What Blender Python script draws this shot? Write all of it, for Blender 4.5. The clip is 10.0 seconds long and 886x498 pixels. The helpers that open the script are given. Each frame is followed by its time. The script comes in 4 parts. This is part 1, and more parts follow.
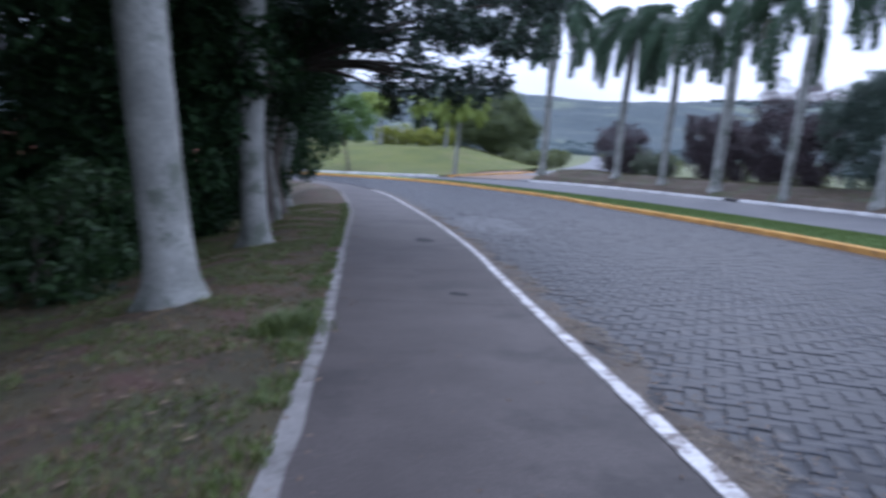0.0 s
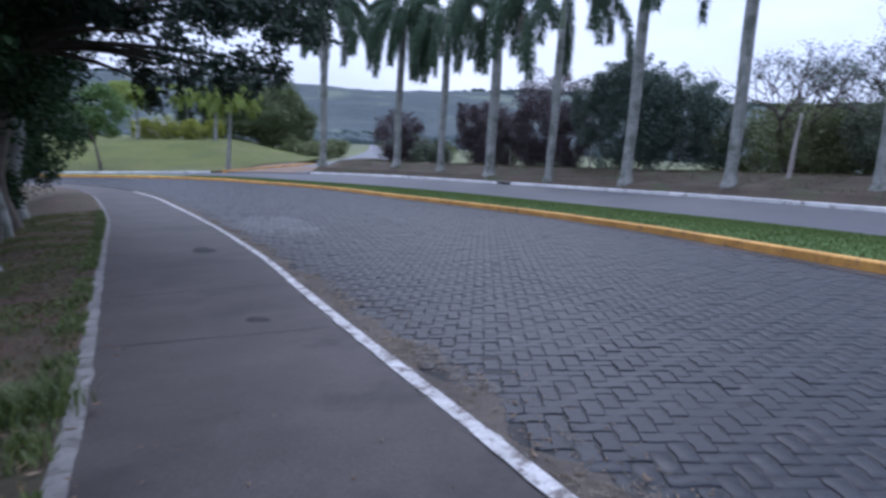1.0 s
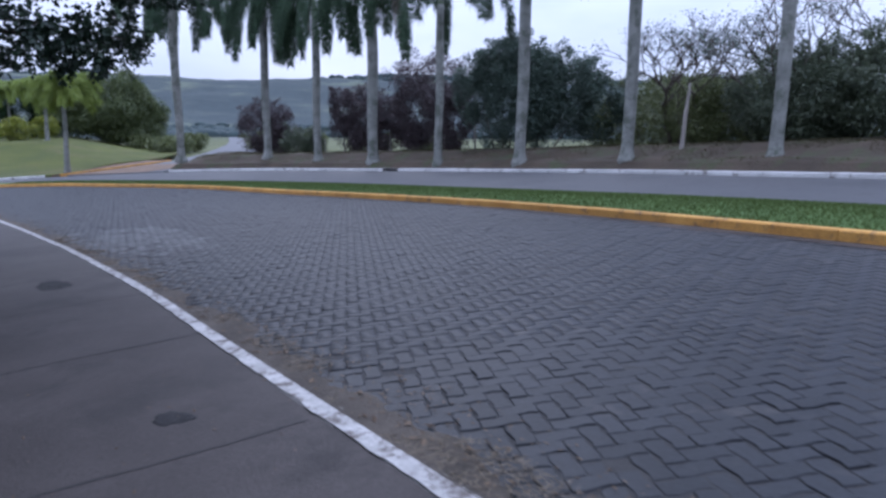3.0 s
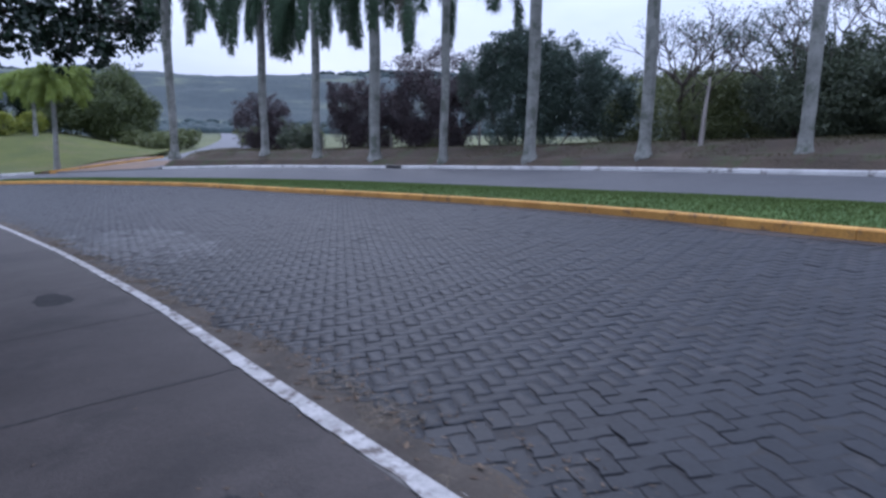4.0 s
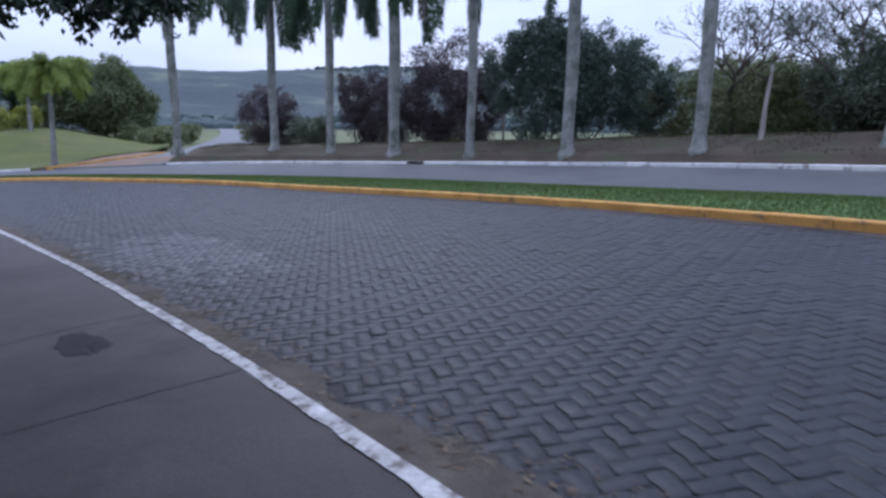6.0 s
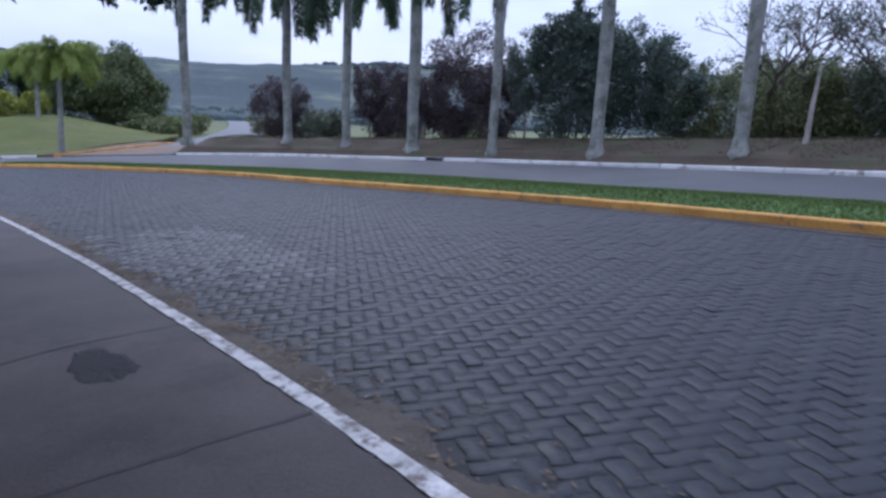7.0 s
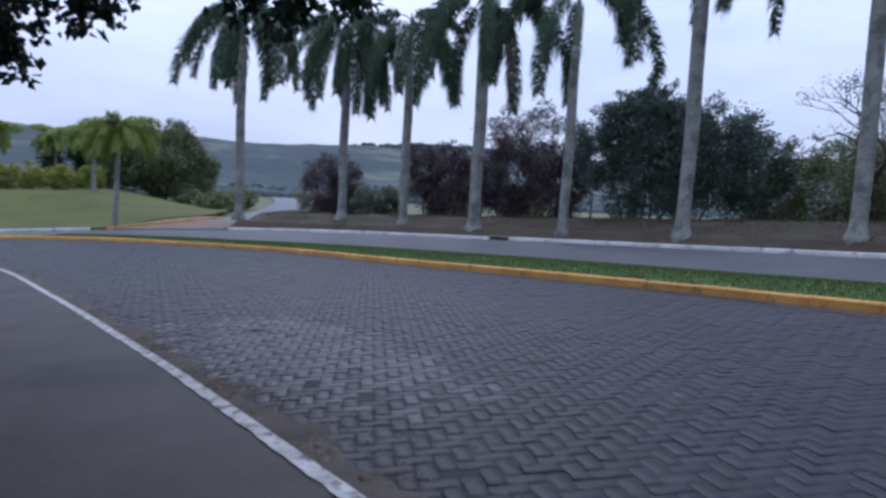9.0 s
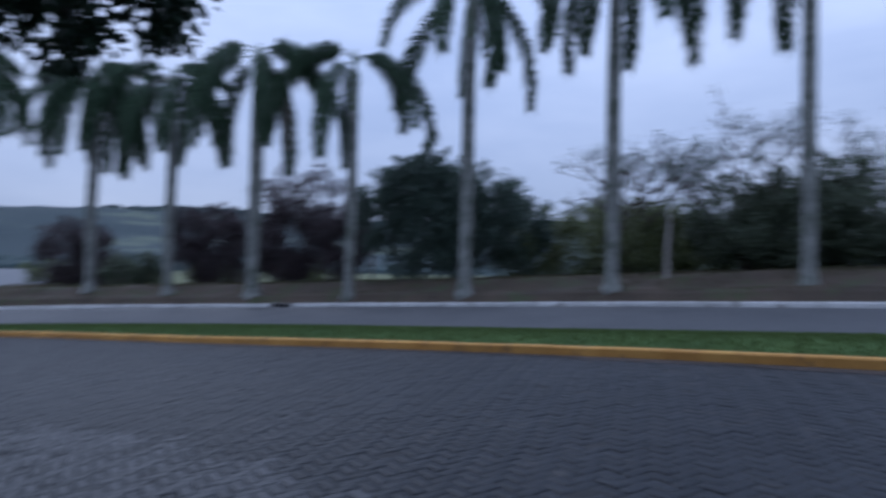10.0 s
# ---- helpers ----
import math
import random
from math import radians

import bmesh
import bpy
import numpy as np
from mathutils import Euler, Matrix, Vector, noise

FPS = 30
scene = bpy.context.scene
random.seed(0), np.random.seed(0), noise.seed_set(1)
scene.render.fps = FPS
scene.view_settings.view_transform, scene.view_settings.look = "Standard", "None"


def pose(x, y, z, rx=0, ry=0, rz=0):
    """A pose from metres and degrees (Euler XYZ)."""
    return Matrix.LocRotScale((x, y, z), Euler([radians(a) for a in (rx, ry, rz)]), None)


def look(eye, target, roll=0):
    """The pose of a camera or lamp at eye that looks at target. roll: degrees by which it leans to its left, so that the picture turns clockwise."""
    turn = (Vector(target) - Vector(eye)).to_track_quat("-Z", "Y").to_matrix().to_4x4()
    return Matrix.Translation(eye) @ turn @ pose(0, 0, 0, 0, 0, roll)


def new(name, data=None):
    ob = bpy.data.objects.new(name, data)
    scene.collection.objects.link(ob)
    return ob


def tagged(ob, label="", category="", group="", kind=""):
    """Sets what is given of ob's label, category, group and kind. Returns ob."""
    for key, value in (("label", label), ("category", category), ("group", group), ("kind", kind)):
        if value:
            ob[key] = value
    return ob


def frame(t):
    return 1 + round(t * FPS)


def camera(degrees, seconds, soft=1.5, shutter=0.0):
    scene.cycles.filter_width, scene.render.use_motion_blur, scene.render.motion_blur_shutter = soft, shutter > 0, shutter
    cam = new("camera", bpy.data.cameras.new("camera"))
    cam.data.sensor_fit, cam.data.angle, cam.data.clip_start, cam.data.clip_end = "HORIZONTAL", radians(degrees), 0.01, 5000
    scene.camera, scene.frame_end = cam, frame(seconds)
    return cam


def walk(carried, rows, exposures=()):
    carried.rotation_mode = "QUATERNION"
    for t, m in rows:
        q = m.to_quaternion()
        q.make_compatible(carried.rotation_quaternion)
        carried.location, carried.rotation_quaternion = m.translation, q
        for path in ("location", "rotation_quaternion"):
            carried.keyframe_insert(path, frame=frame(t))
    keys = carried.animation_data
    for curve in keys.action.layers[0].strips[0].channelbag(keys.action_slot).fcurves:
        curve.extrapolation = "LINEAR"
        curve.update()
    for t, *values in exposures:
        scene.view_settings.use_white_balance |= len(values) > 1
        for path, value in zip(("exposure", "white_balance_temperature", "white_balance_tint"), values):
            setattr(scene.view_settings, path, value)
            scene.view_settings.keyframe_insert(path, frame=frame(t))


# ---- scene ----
PATH = [
    (0, (0.933, 1.003, 0.606), (0.87, 2.969, 0.245), 4.3),
    (0.2, (0.927, 1.220, 0.605), (1.048, 3.186, 0.258), 4.4),
    (0.5, (0.907, 1.549, 0.6), (1.261, 3.49, 0.27), 3.0),
    (1, (0.789, 1.966, 0.641), (1.389, 3.841, 0.291), 3.0),
    (1.5, (0.793, 2.634, 0.577), (1.572, 4.437, 0.201), 2.9),
    (2, (0.691, 3.209, 0.542), (1.607, 4.948, 0.174), 1.7),
    (2.5, (0.621, 3.832, 0.517), (1.575, 5.549, 0.144), 0.6),
    (4, (0.408, 5.765, 0.433), (1.4, 7.458, 0.044), 0.6),
    (4.5, (0.317, 6.397, 0.405), (1.324, 8.079, 0.01), 0.2),
    (5, (0.26, 7.084, 0.35), (1.249, 8.774, -0.057), 0.3),
    (5.5, (0.169, 7.688, 0.318), (1.173, 9.37, -0.083), 0.3),
    (7, (-0.016, 9.664, 0.108), (0.981, 11.349, -0.298), 2.1),
    (7.5, (-0.08, 10.267, 0.028), (0.921, 11.951, -0.376), 3.2),
    (8, (-0.272, 10.914, 0.081), (0.682, 12.634, -0.281), 3.1),
    (8.5, (-0.327, 11.542, 0.009), (0.556, 13.322, -0.218), 3.0),
    (8.7, (-0.351, 11.689, -0.011), (0.523, 13.478, -0.192), 2.8),
    (9, (-0.371, 12.12, -0.06), (0.547, 13.889, -0.228), 2.8),
    (9.2, (-0.387, 12.320, -0.081), (0.563, 14.076, -0.214), 2.5),
    (9.5, (-0.374, 12.701, -0.121), (0.69, 14.392, -0.207), 2.7),
    (9.8, (-0.469, 12.916, -0.059), (0.807, 14.456, -0.052), 2.8),
    (10, (-0.52, 13.15, -0.019), (0.965, 14.489, 0.032), 1.1),
]
cam = camera(69.9, 10.0, soft=2.8, shutter=0.55)
walk(cam, [(t, look(eye, target, roll)) for t, eye, target, roll in PATH],
     exposures=[(0.0, 1.08, 5380, 18), (0.6, 0.94, 5380, 18), (1.5, 0.69, 5390, 19), (8.0, 0.62, 5390, 19), (9.2, 0.34, 5380, 18), (9.6, 0.22, 5300, 17), (10.0, -0.2, 5080, 15)])

# ---- world and light: overcast late afternoon ----
world = bpy.data.worlds.new("overcast_sky")
scene.world = world
world.use_nodes = True
wt = world.node_tree
wt.nodes.clear()


def wnode(kind, **values):
    n = wt.nodes.new(kind)
    for key, value in values.items():
        n.inputs[key].default_value = value
    return n


sky = wt.nodes.new("ShaderNodeTexSky")
sky.sky_type = "NISHITA"
sky.sun_disc = False
sky.sun_elevation, sky.sun_rotation = radians(38), radians(22)
clouds = wnode("ShaderNodeTexNoise", Scale=2.2, Detail=5.0, Roughness=0.55)
coords = wt.nodes.new("ShaderNodeTexCoord")
stretch = wnode("ShaderNodeMapping")
stretch.inputs["Scale"].default_value = (1.0, 1.0, 3.2)
ramp = wt.nodes.new("ShaderNodeValToRGB")
ramp.color_ramp.elements[0].position, ramp.color_ramp.elements[0].color = 0.3, (6.3, 6.9, 8.3, 1)
ramp.color_ramp.elements[1].position, ramp.color_ramp.elements[1].color = 0.72, (9.0, 9.3, 10.2, 1)
blend = wt.nodes.new("ShaderNodeMixRGB")
blend.inputs[0].default_value = 0.9
back = wnode("ShaderNodeBackground", Strength=0.1)
out = wt.nodes.new("ShaderNodeOutputWorld")
wt.links.new(coords.outputs["Generated"], stretch.inputs["Vector"])
wt.links.new(stretch.outputs["Vector"], clouds.inputs["Vector"])
wt.links.new(clouds.outputs["Fac"], ramp.inputs["Fac"])
wt.links.new(sky.outputs["Color"], blend.inputs[1])
wt.links.new(ramp.outputs["Color"], blend.inputs[2])
height = wt.nodes.new("ShaderNodeSeparateXYZ")
rise = wt.nodes.new("ShaderNodeMapRange")
rise.inputs["From Min"].default_value, rise.inputs["From Max"].default_value = 0.0, 1.0
rise.inputs["To Min"].default_value, rise.inputs["To Max"].default_value = 0.58, 1.78
scaled = wt.nodes.new("ShaderNodeVectorMath")
scaled.operation = "SCALE"
wt.links.new(coords.outputs["Generated"], height.inputs[0])
wt.links.new(height.outputs["Z"], rise.inputs["Value"])
wt.links.new(blend.outputs["Color"], scaled.inputs[0])
wt.links.new(rise.outputs["Result"], scaled.inputs["Scale"])
wt.links.new(scaled.outputs["Vector"], back.inputs["Color"])
wt.links.new(back.outputs["Background"], out.inputs["Surface"])

sun = new("sun", bpy.data.lights.new("sun", "SUN"))
sun.data.energy, sun.data.angle, sun.data.color = 0.5, radians(30), (1.0, 0.96, 0.9)
sun.matrix_world = pose(0, 0, 30, 52, 0, 158)


# ---- materials ----
def nodes_of(name):
    m = bpy.data.materials.new(name)
    m.use_nodes = True
    nt = m.node_tree
    return m, nt, nt.nodes["Principled BSDF"]


def link(nt, a, b):
    nt.links.new(a, b)


def noise_at(nt, scale, detail=4.0, rough=0.6, space="Object"):
    co = nt.nodes.new("ShaderNodeTexCoord") if space == "Object" else nt.nodes.new("ShaderNodeNewGeometry")
    n = nt.nodes.new("ShaderNodeTexNoise")
    n.inputs["Scale"].default_value, n.inputs["Detail"].default_value, n.inputs["Roughness"].default_value = scale, detail, rough
    link(nt, co.outputs["Object" if space == "Object" else "Position"], n.inputs["Vector"])
    return n


def ramp_of(nt, source, stops):
    r = nt.nodes.new("ShaderNodeValToRGB")
    while len(r.color_ramp.elements) < len(stops):
        r.color_ramp.elements.new(0.5)
    for e, (p, c) in zip(r.color_ramp.elements, stops):
        e.position, e.color = p, (*c, 1) if len(c) == 3 else c
    link(nt, source, r.inputs["Fac"])
    return r


def mixed(nt, fac, a, b, mode="MIX"):
    m = nt.nodes.new("ShaderNodeMixRGB")
    m.blend_type = mode
    for slot, v in ((0, fac), (1, a), (2, b)):
        if isinstance(v, (int, float)):
            m.inputs[slot].default_value = v
        elif isinstance(v, tuple):
            m.inputs[slot].default_value = (*v, 1)
        else:
            link(nt, v, m.inputs[slot])
    return m.outputs[0]


def bumped(nt, bsdf, source, strength, distance=0.01):
    b = nt.nodes.new("ShaderNodeBump")
    b.inputs["Strength"].default_value, b.inputs["Distance"].default_value = strength, distance
    link(nt, source, b.inputs["Height"])
    link(nt, b.outputs["Normal"], bsdf.inputs["Normal"])


def surface(name, dark, light, large=0.6, fine=40.0, rough=0.85, bump=0.4, depth=0.01, stain=None, stain_scale=1.5, stain_from=0.6, space="World", vary=0.0):
    """A matt surface: broad and fine variation of one colour, stains with a shape, and relief."""
    m, nt, b = nodes_of(name)
    n1, n2 = noise_at(nt, large, space=space), noise_at(nt, fine, 6.0, 0.7, space=space)
    col = ramp_of(nt, n1.outputs["Fac"], [(0.3, dark), (0.7, light)]).outputs["Color"]
    col = mixed(nt, 0.55, col, ramp_of(nt, n2.outputs["Fac"], [(0.25, (0.25, 0.25, 0.25)), (0.75, (0.78, 0.78, 0.78))]).outputs["Color"], "OVERLAY")
    if stain:
        n3 = noise_at(nt, stain_scale, 5.0, 0.7, space=space)
        mask = ramp_of(nt, n3.outputs["Fac"], [(stain_from, (0, 0, 0)), (stain_from + 0.12, (1, 1, 1))])
        col = mixed(nt, mask.outputs["Color"], col, stain)
    if vary:
        info = nt.nodes.new("ShaderNodeObjectInfo")
        tint = ramp_of(nt, info.outputs["Random"], [(0.0, (1 - vary,) * 3), (1.0, (1 + vary,) * 3)])
        col = mixed(nt, 1.0, col, tint.outputs["Color"], "MULTIPLY")
    link(nt, col, b.inputs["Base Color"])
    b.inputs["Roughness"].default_value = rough
    if rough < 0.7:
        b.inputs["Specular IOR Level"].default_value = 0.2
    bumped(nt, b, n2.outputs["Fac"], bump, depth)
    return m


def leafy(name, dark, light, gloss=0.45, through_light=0.25):
    """Leaves: each leaf its own shade, a little light through it."""
    m, nt, b = nodes_of(name)
    geo = nt.nodes.new("ShaderNodeNewGeometry")
    n = noise_at(nt, 0.9, space="World")
    f = mixed(nt, 0.5, geo.outputs["Random Per Island"], n.outputs["Fac"])
    col = ramp_of(nt, f, [(0.2, dark), (0.8, light)]).outputs["Color"]
    link(nt, col, b.inputs["Base Color"])
    b.inputs["Roughness"].default_value = gloss
    b.inputs["Specular IOR Level"].default_value = 0.2 if gloss > 0.65 else 0.5
    t = nt.nodes.new("ShaderNodeBsdfTranslucent")
    link(nt, col, t.inputs["Color"])
    mix = nt.nodes.new("ShaderNodeMixShader")
    mix.inputs[0].default_value = through_light
    link(nt, b.outputs[0], mix.inputs[1])
    link(nt, t.outputs[0], mix.inputs[2])
    link(nt, mix.outputs[0], nt.nodes["Material Output"].inputs["Surface"])
    return m


ASPHALT = surface("worn_asphalt", (0.043, 0.037, 0.035), (0.068, 0.059, 0.056), 0.9, 40, 0.66, 0.6, 0.006, stain=(0.036, 0.032, 0.031), stain_scale=0.7, stain_from=0.52)
FAR_PAVING = surface("grey_far_paving", (0.04, 0.042, 0.046), (0.062, 0.063, 0.066), 0.5, 30, 0.7, 0.6, 0.008, stain=(0.035, 0.035, 0.036), stain_scale=0.5)
# also fills the drain slot, where its dark colour stands in for shade
TAR_AND_OPENINGS = surface("tar_patch", (0.014, 0.014, 0.015), (0.026, 0.025, 0.026), 3, 80, 0.9, 0.8, 0.01)
CRACK = surface("worn_crack_filler", (0.024, 0.023, 0.023), (0.042, 0.039, 0.038), 3, 80, 0.9, 0.8, 0.01)
CONCRETE = surface("rough_concrete", (0.12, 0.115, 0.108), (0.21, 0.2, 0.188), 1.6, 35, 0.9, 0.5, 0.01, stain=(0.13, 0.12, 0.1), stain_scale=2.5)
EDGING = surface("crumbling_edging", (0.13, 0.125, 0.118), (0.22, 0.212, 0.2), 2.4, 30, 0.9, 0.8, 0.02, stain=(0.09, 0.082, 0.075), stain_scale=5, stain_from=0.52)
WHITE_PAINT = surface("chipped_white_paint", (0.3, 0.29, 0.275), (0.54, 0.525, 0.505), 4, 30, 0.8, 0.6, 0.01, stain=(0.13, 0.11, 0.098), stain_scale=7, stain_from=0.5)
YELLOW_PAINT = surface("weathered_yellow_paint", (0.46, 0.225, 0.045), (0.6, 0.325, 0.075), 1.5, 25, 0.8, 0.5, 0.01, stain=(0.2, 0.12, 0.06), stain_scale=4, stain_from=0.56, vary=0.12)
KERB_PAINT = surface("dirty_white_kerb_paint", (0.48, 0.475, 0.455), (0.68, 0.67, 0.65), 1.2, 25, 0.8, 0.5, 0.01, stain=(0.18, 0.16, 0.14), stain_scale=2.6, stain_from=0.55, vary=0.12)
DIRT = surface("sandy_dirt", (0.056, 0.047, 0.038), (0.12, 0.1, 0.08), 2.0, 60, 0.95, 0.9, 0.02, stain=(0.07, 0.055, 0.045), stain_scale=5)
SILT = surface("kerb_silt", (0.04, 0.033, 0.03), (0.075, 0.055, 0.043), 1.5, 30, 0.95, 0.8, 0.02)
JOINT = surface("joint_sand", (0.024, 0.024, 0.025), (0.046, 0.044, 0.042), 2.0, 60, 0.95, 0.5, 0.01)
PALM_BARK = surface("grey_palm_bark", (0.135, 0.14, 0.125), (0.275, 0.28, 0.255), 1.6, 18, 0.85, 0.6, 0.02, stain=(0.1, 0.112, 0.088), stain_scale=1.8, stain_from=0.5)
BARK = surface("dark_bark", (0.06, 0.05, 0.042), (0.13, 0.11, 0.09), 2, 22, 0.95, 0.9, 0.03)
SHAFT = surface("green_crownshaft", (0.12, 0.15, 0.1), (0.2, 0.24, 0.17), 1, 14, 0.5, 0.15, 0.01)
FROND = leafy("palm_frond", (0.03, 0.058, 0.034), (0.075, 0.118, 0.066), 0.72)
DRY_FROND = leafy("dry_frond", (0.11, 0.095, 0.075), (0.2, 0.175, 0.14))
LIME_FROND = leafy("lime_palm_frond", (0.13, 0.19, 0.03), (0.28, 0.34, 0.06), 0.6)
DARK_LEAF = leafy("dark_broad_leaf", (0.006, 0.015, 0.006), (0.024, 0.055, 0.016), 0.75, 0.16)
SHRUB_LEAF = leafy("shade_shrub_leaf", (0.012, 0.03, 0.01), (0.05, 0.1, 0.03), 0.6, 0.25)
SPRAY_LEAF = leafy("spray_leaf", (0.012, 0.026, 0.018), (0.04, 0.07, 0.038), 0.4, 0.2)
BUSH_LEAF = leafy("bush_leaf", (0.052, 0.084, 0.068), (0.128, 0.175, 0.13))
PURPLE_LEAF = leafy("purple_bush_leaf", (0.042, 0.037, 0.039), (0.1, 0.068, 0.074))
LIME_LEAF = leafy("lime_shrub_leaf", (0.14, 0.19, 0.03), (0.36, 0.36, 0.05))
TREE_LEAF = leafy("round_tree_leaf", (0.06, 0.086, 0.032), (0.15, 0.18, 0.066))
BRIGHT_LEAF = leafy("bright_green_leaf", (0.05, 0.1, 0.02), (0.13, 0.22, 0.05))
HEDGE_LEAF = leafy("hedge_leaf", (0.06, 0.083, 0.052), (0.14, 0.168, 0.1))
OLIVE_LEAF = leafy("olive_leaf", (0.085, 0.11, 0.042), (0.195, 0.22, 0.088))
GRASS_BLADE = leafy("grass_blade", (0.045, 0.068, 0.016), (0.125, 0.16, 0.04), 0.6)
MEDIAN_BLADE = leafy("median_grass_blade", (0.072, 0.106, 0.03), (0.108, 0.148, 0.046), 0.9)
DRY_BLADE = leafy("dry_grass_blade", (0.08, 0.06, 0.03), (0.2, 0.15, 0.08), 0.7)
BANK_BLADE = leafy("bank_grass_blade", (0.055, 0.058, 0.026), (0.115, 0.1, 0.052), 0.8, 0.35)
STRAW = leafy("dry_straw", (0.12, 0.1, 0.075), (0.27, 0.225, 0.17), 0.8, 0.1)
LITTER = leafy("leaf_litter", (0.07, 0.05, 0.036), (0.19, 0.14, 0.095), 0.8, 0.05)
VERGE = surface("patchy_verge_turf", (0.03, 0.027, 0.012), (0.066, 0.054, 0.024), 1.1, 30, 0.95, 1.0, 0.03, stain=(0.075, 0.04, 0.028), stain_scale=1.3, stain_from=0.48)
LAWN = surface("mown_lawn", (0.05, 0.066, 0.005), (0.09, 0.1, 0.009), 0.35, 5, 0.95, 1.0, 0.08, stain=(0.1, 0.09, 0.026), stain_scale=0.3, stain_from=0.56)
MEDIAN_TURF = surface("median_turf", (0.05, 0.1, 0.02), (0.09, 0.16, 0.035), 0.8, 25, 0.95, 1.0, 0.03)
BANK = surface("bare_bank_soil", (0.042, 0.031, 0.02), (0.07, 0.05, 0.032), 0.7, 12, 0.95, 1.0, 0.05, stain=(0.046, 0.056, 0.02), stain_scale=0.9, stain_from=0.52)


def far_ground():
    m, nt, b = nodes_of("far_fields_and_hazed_woods")
    n = noise_at(nt, 0.012, 6, 0.6, "World")
    n2 = noise_at(nt, 0.16, 5, 0.7, "World")
    # the two wood stops lean to blue: distance haze painted into the ground colour
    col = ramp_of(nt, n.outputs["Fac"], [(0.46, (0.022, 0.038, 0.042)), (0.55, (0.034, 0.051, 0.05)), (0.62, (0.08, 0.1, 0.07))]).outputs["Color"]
    col = mixed(nt, 0.5, col, ramp_of(nt, n2.outputs["Fac"], [(0.3, (0.2,) * 3), (0.7, (0.8,) * 3)]).outputs["Color"], "OVERLAY")
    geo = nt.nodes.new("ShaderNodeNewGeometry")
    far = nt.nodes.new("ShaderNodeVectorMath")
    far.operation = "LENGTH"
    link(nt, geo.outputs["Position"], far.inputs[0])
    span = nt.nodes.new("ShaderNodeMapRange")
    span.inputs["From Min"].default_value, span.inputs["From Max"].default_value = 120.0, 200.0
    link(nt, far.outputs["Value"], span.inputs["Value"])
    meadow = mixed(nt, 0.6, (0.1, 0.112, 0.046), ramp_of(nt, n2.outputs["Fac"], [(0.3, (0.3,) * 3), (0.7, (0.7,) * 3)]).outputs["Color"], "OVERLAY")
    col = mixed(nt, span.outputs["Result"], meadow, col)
    link(nt, col, b.inputs["Base Color"])
    b.inputs["Roughness"].default_value = 1.0
    bumped(nt, b, n2.outputs["Fac"], 1.0, 1.5)
    return m


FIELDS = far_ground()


# ---- plan helpers ----
def ground_z(x, y):
    """The road's surface: falling ahead, rising to the right."""
    yy = np.clip(y, -20, 64)
    return -0.76 + 0.0456 * np.clip(x, -14, 26) - 0.0743 * yy + 0.000558 * yy * yy


def curve(points, step=0.5):
    """A smooth line through plan points, resampled at even steps."""
    p = np.array(points, float)
    p = np.vstack([2 * p[0] - p[1], p, 2 * p[-1] - p[-2]])
    u = np.linspace(0, 1, 24, endpoint=False)[:, None]
    fine = [0.5 * (2 * b + (c - a) * u + (2 * a - 5 * b + 4 * c - d) * u**2 + (3 * b - a - 3 * c + d) * u**3) for a, b, c, d in zip(p, p[1:], p[2:], p[3:])]
    fine = np.vstack([*fine, p[-2:-1]])
    s = np.r_[0, np.cumsum(np.linalg.norm(np.diff(fine, axis=0), axis=1))]
    at = np.linspace(0, s[-1], max(2, int(s[-1] / step) + 1))
    return np.stack([np.interp(at, s, fine[:, k]) for k in (0, 1)], 1)


def shifted(line, d):
    """The line moved to its right by d."""
    t = np.gradient(line, axis=0)
    t /= np.linalg.norm(t, axis=1)[:, None]
    return line + np.stack([t[:, 1], -t[:, 0]], 1) * d


def resampled(line, n):
    s = np.r_[0, np.cumsum(np.linalg.norm(np.diff(line, axis=0), axis=1))]
    at = np.linspace(0, s[-1], n)
    return np.stack([np.interp(at, s, line[:, k]) for k in (0, 1)], 1)


def mesh_object(name, verts, faces, material, parent=None, smooth=False):
    me = bpy.data.meshes.new(name)
    me.from_pydata([tuple(v) for v in np.asarray(verts, float).tolist()], [], [tuple(f) for f in faces])
    me.materials.append(material)
    if smooth:
        me.polygons.foreach_set("use_smooth", np.ones(len(me.polygons), bool))
    me.update()
    ob = new(name, me)
    if parent:
        ob.parent = parent
    return ob


def part(name, bm, material, parent, label=""):
    me = bpy.data.meshes.new(name)
    bm.to_mesh(me)
    bm.free()
    me.materials.append(material)
    ob = new(name, me)
    ob.parent = parent
    return tagged(ob, label)


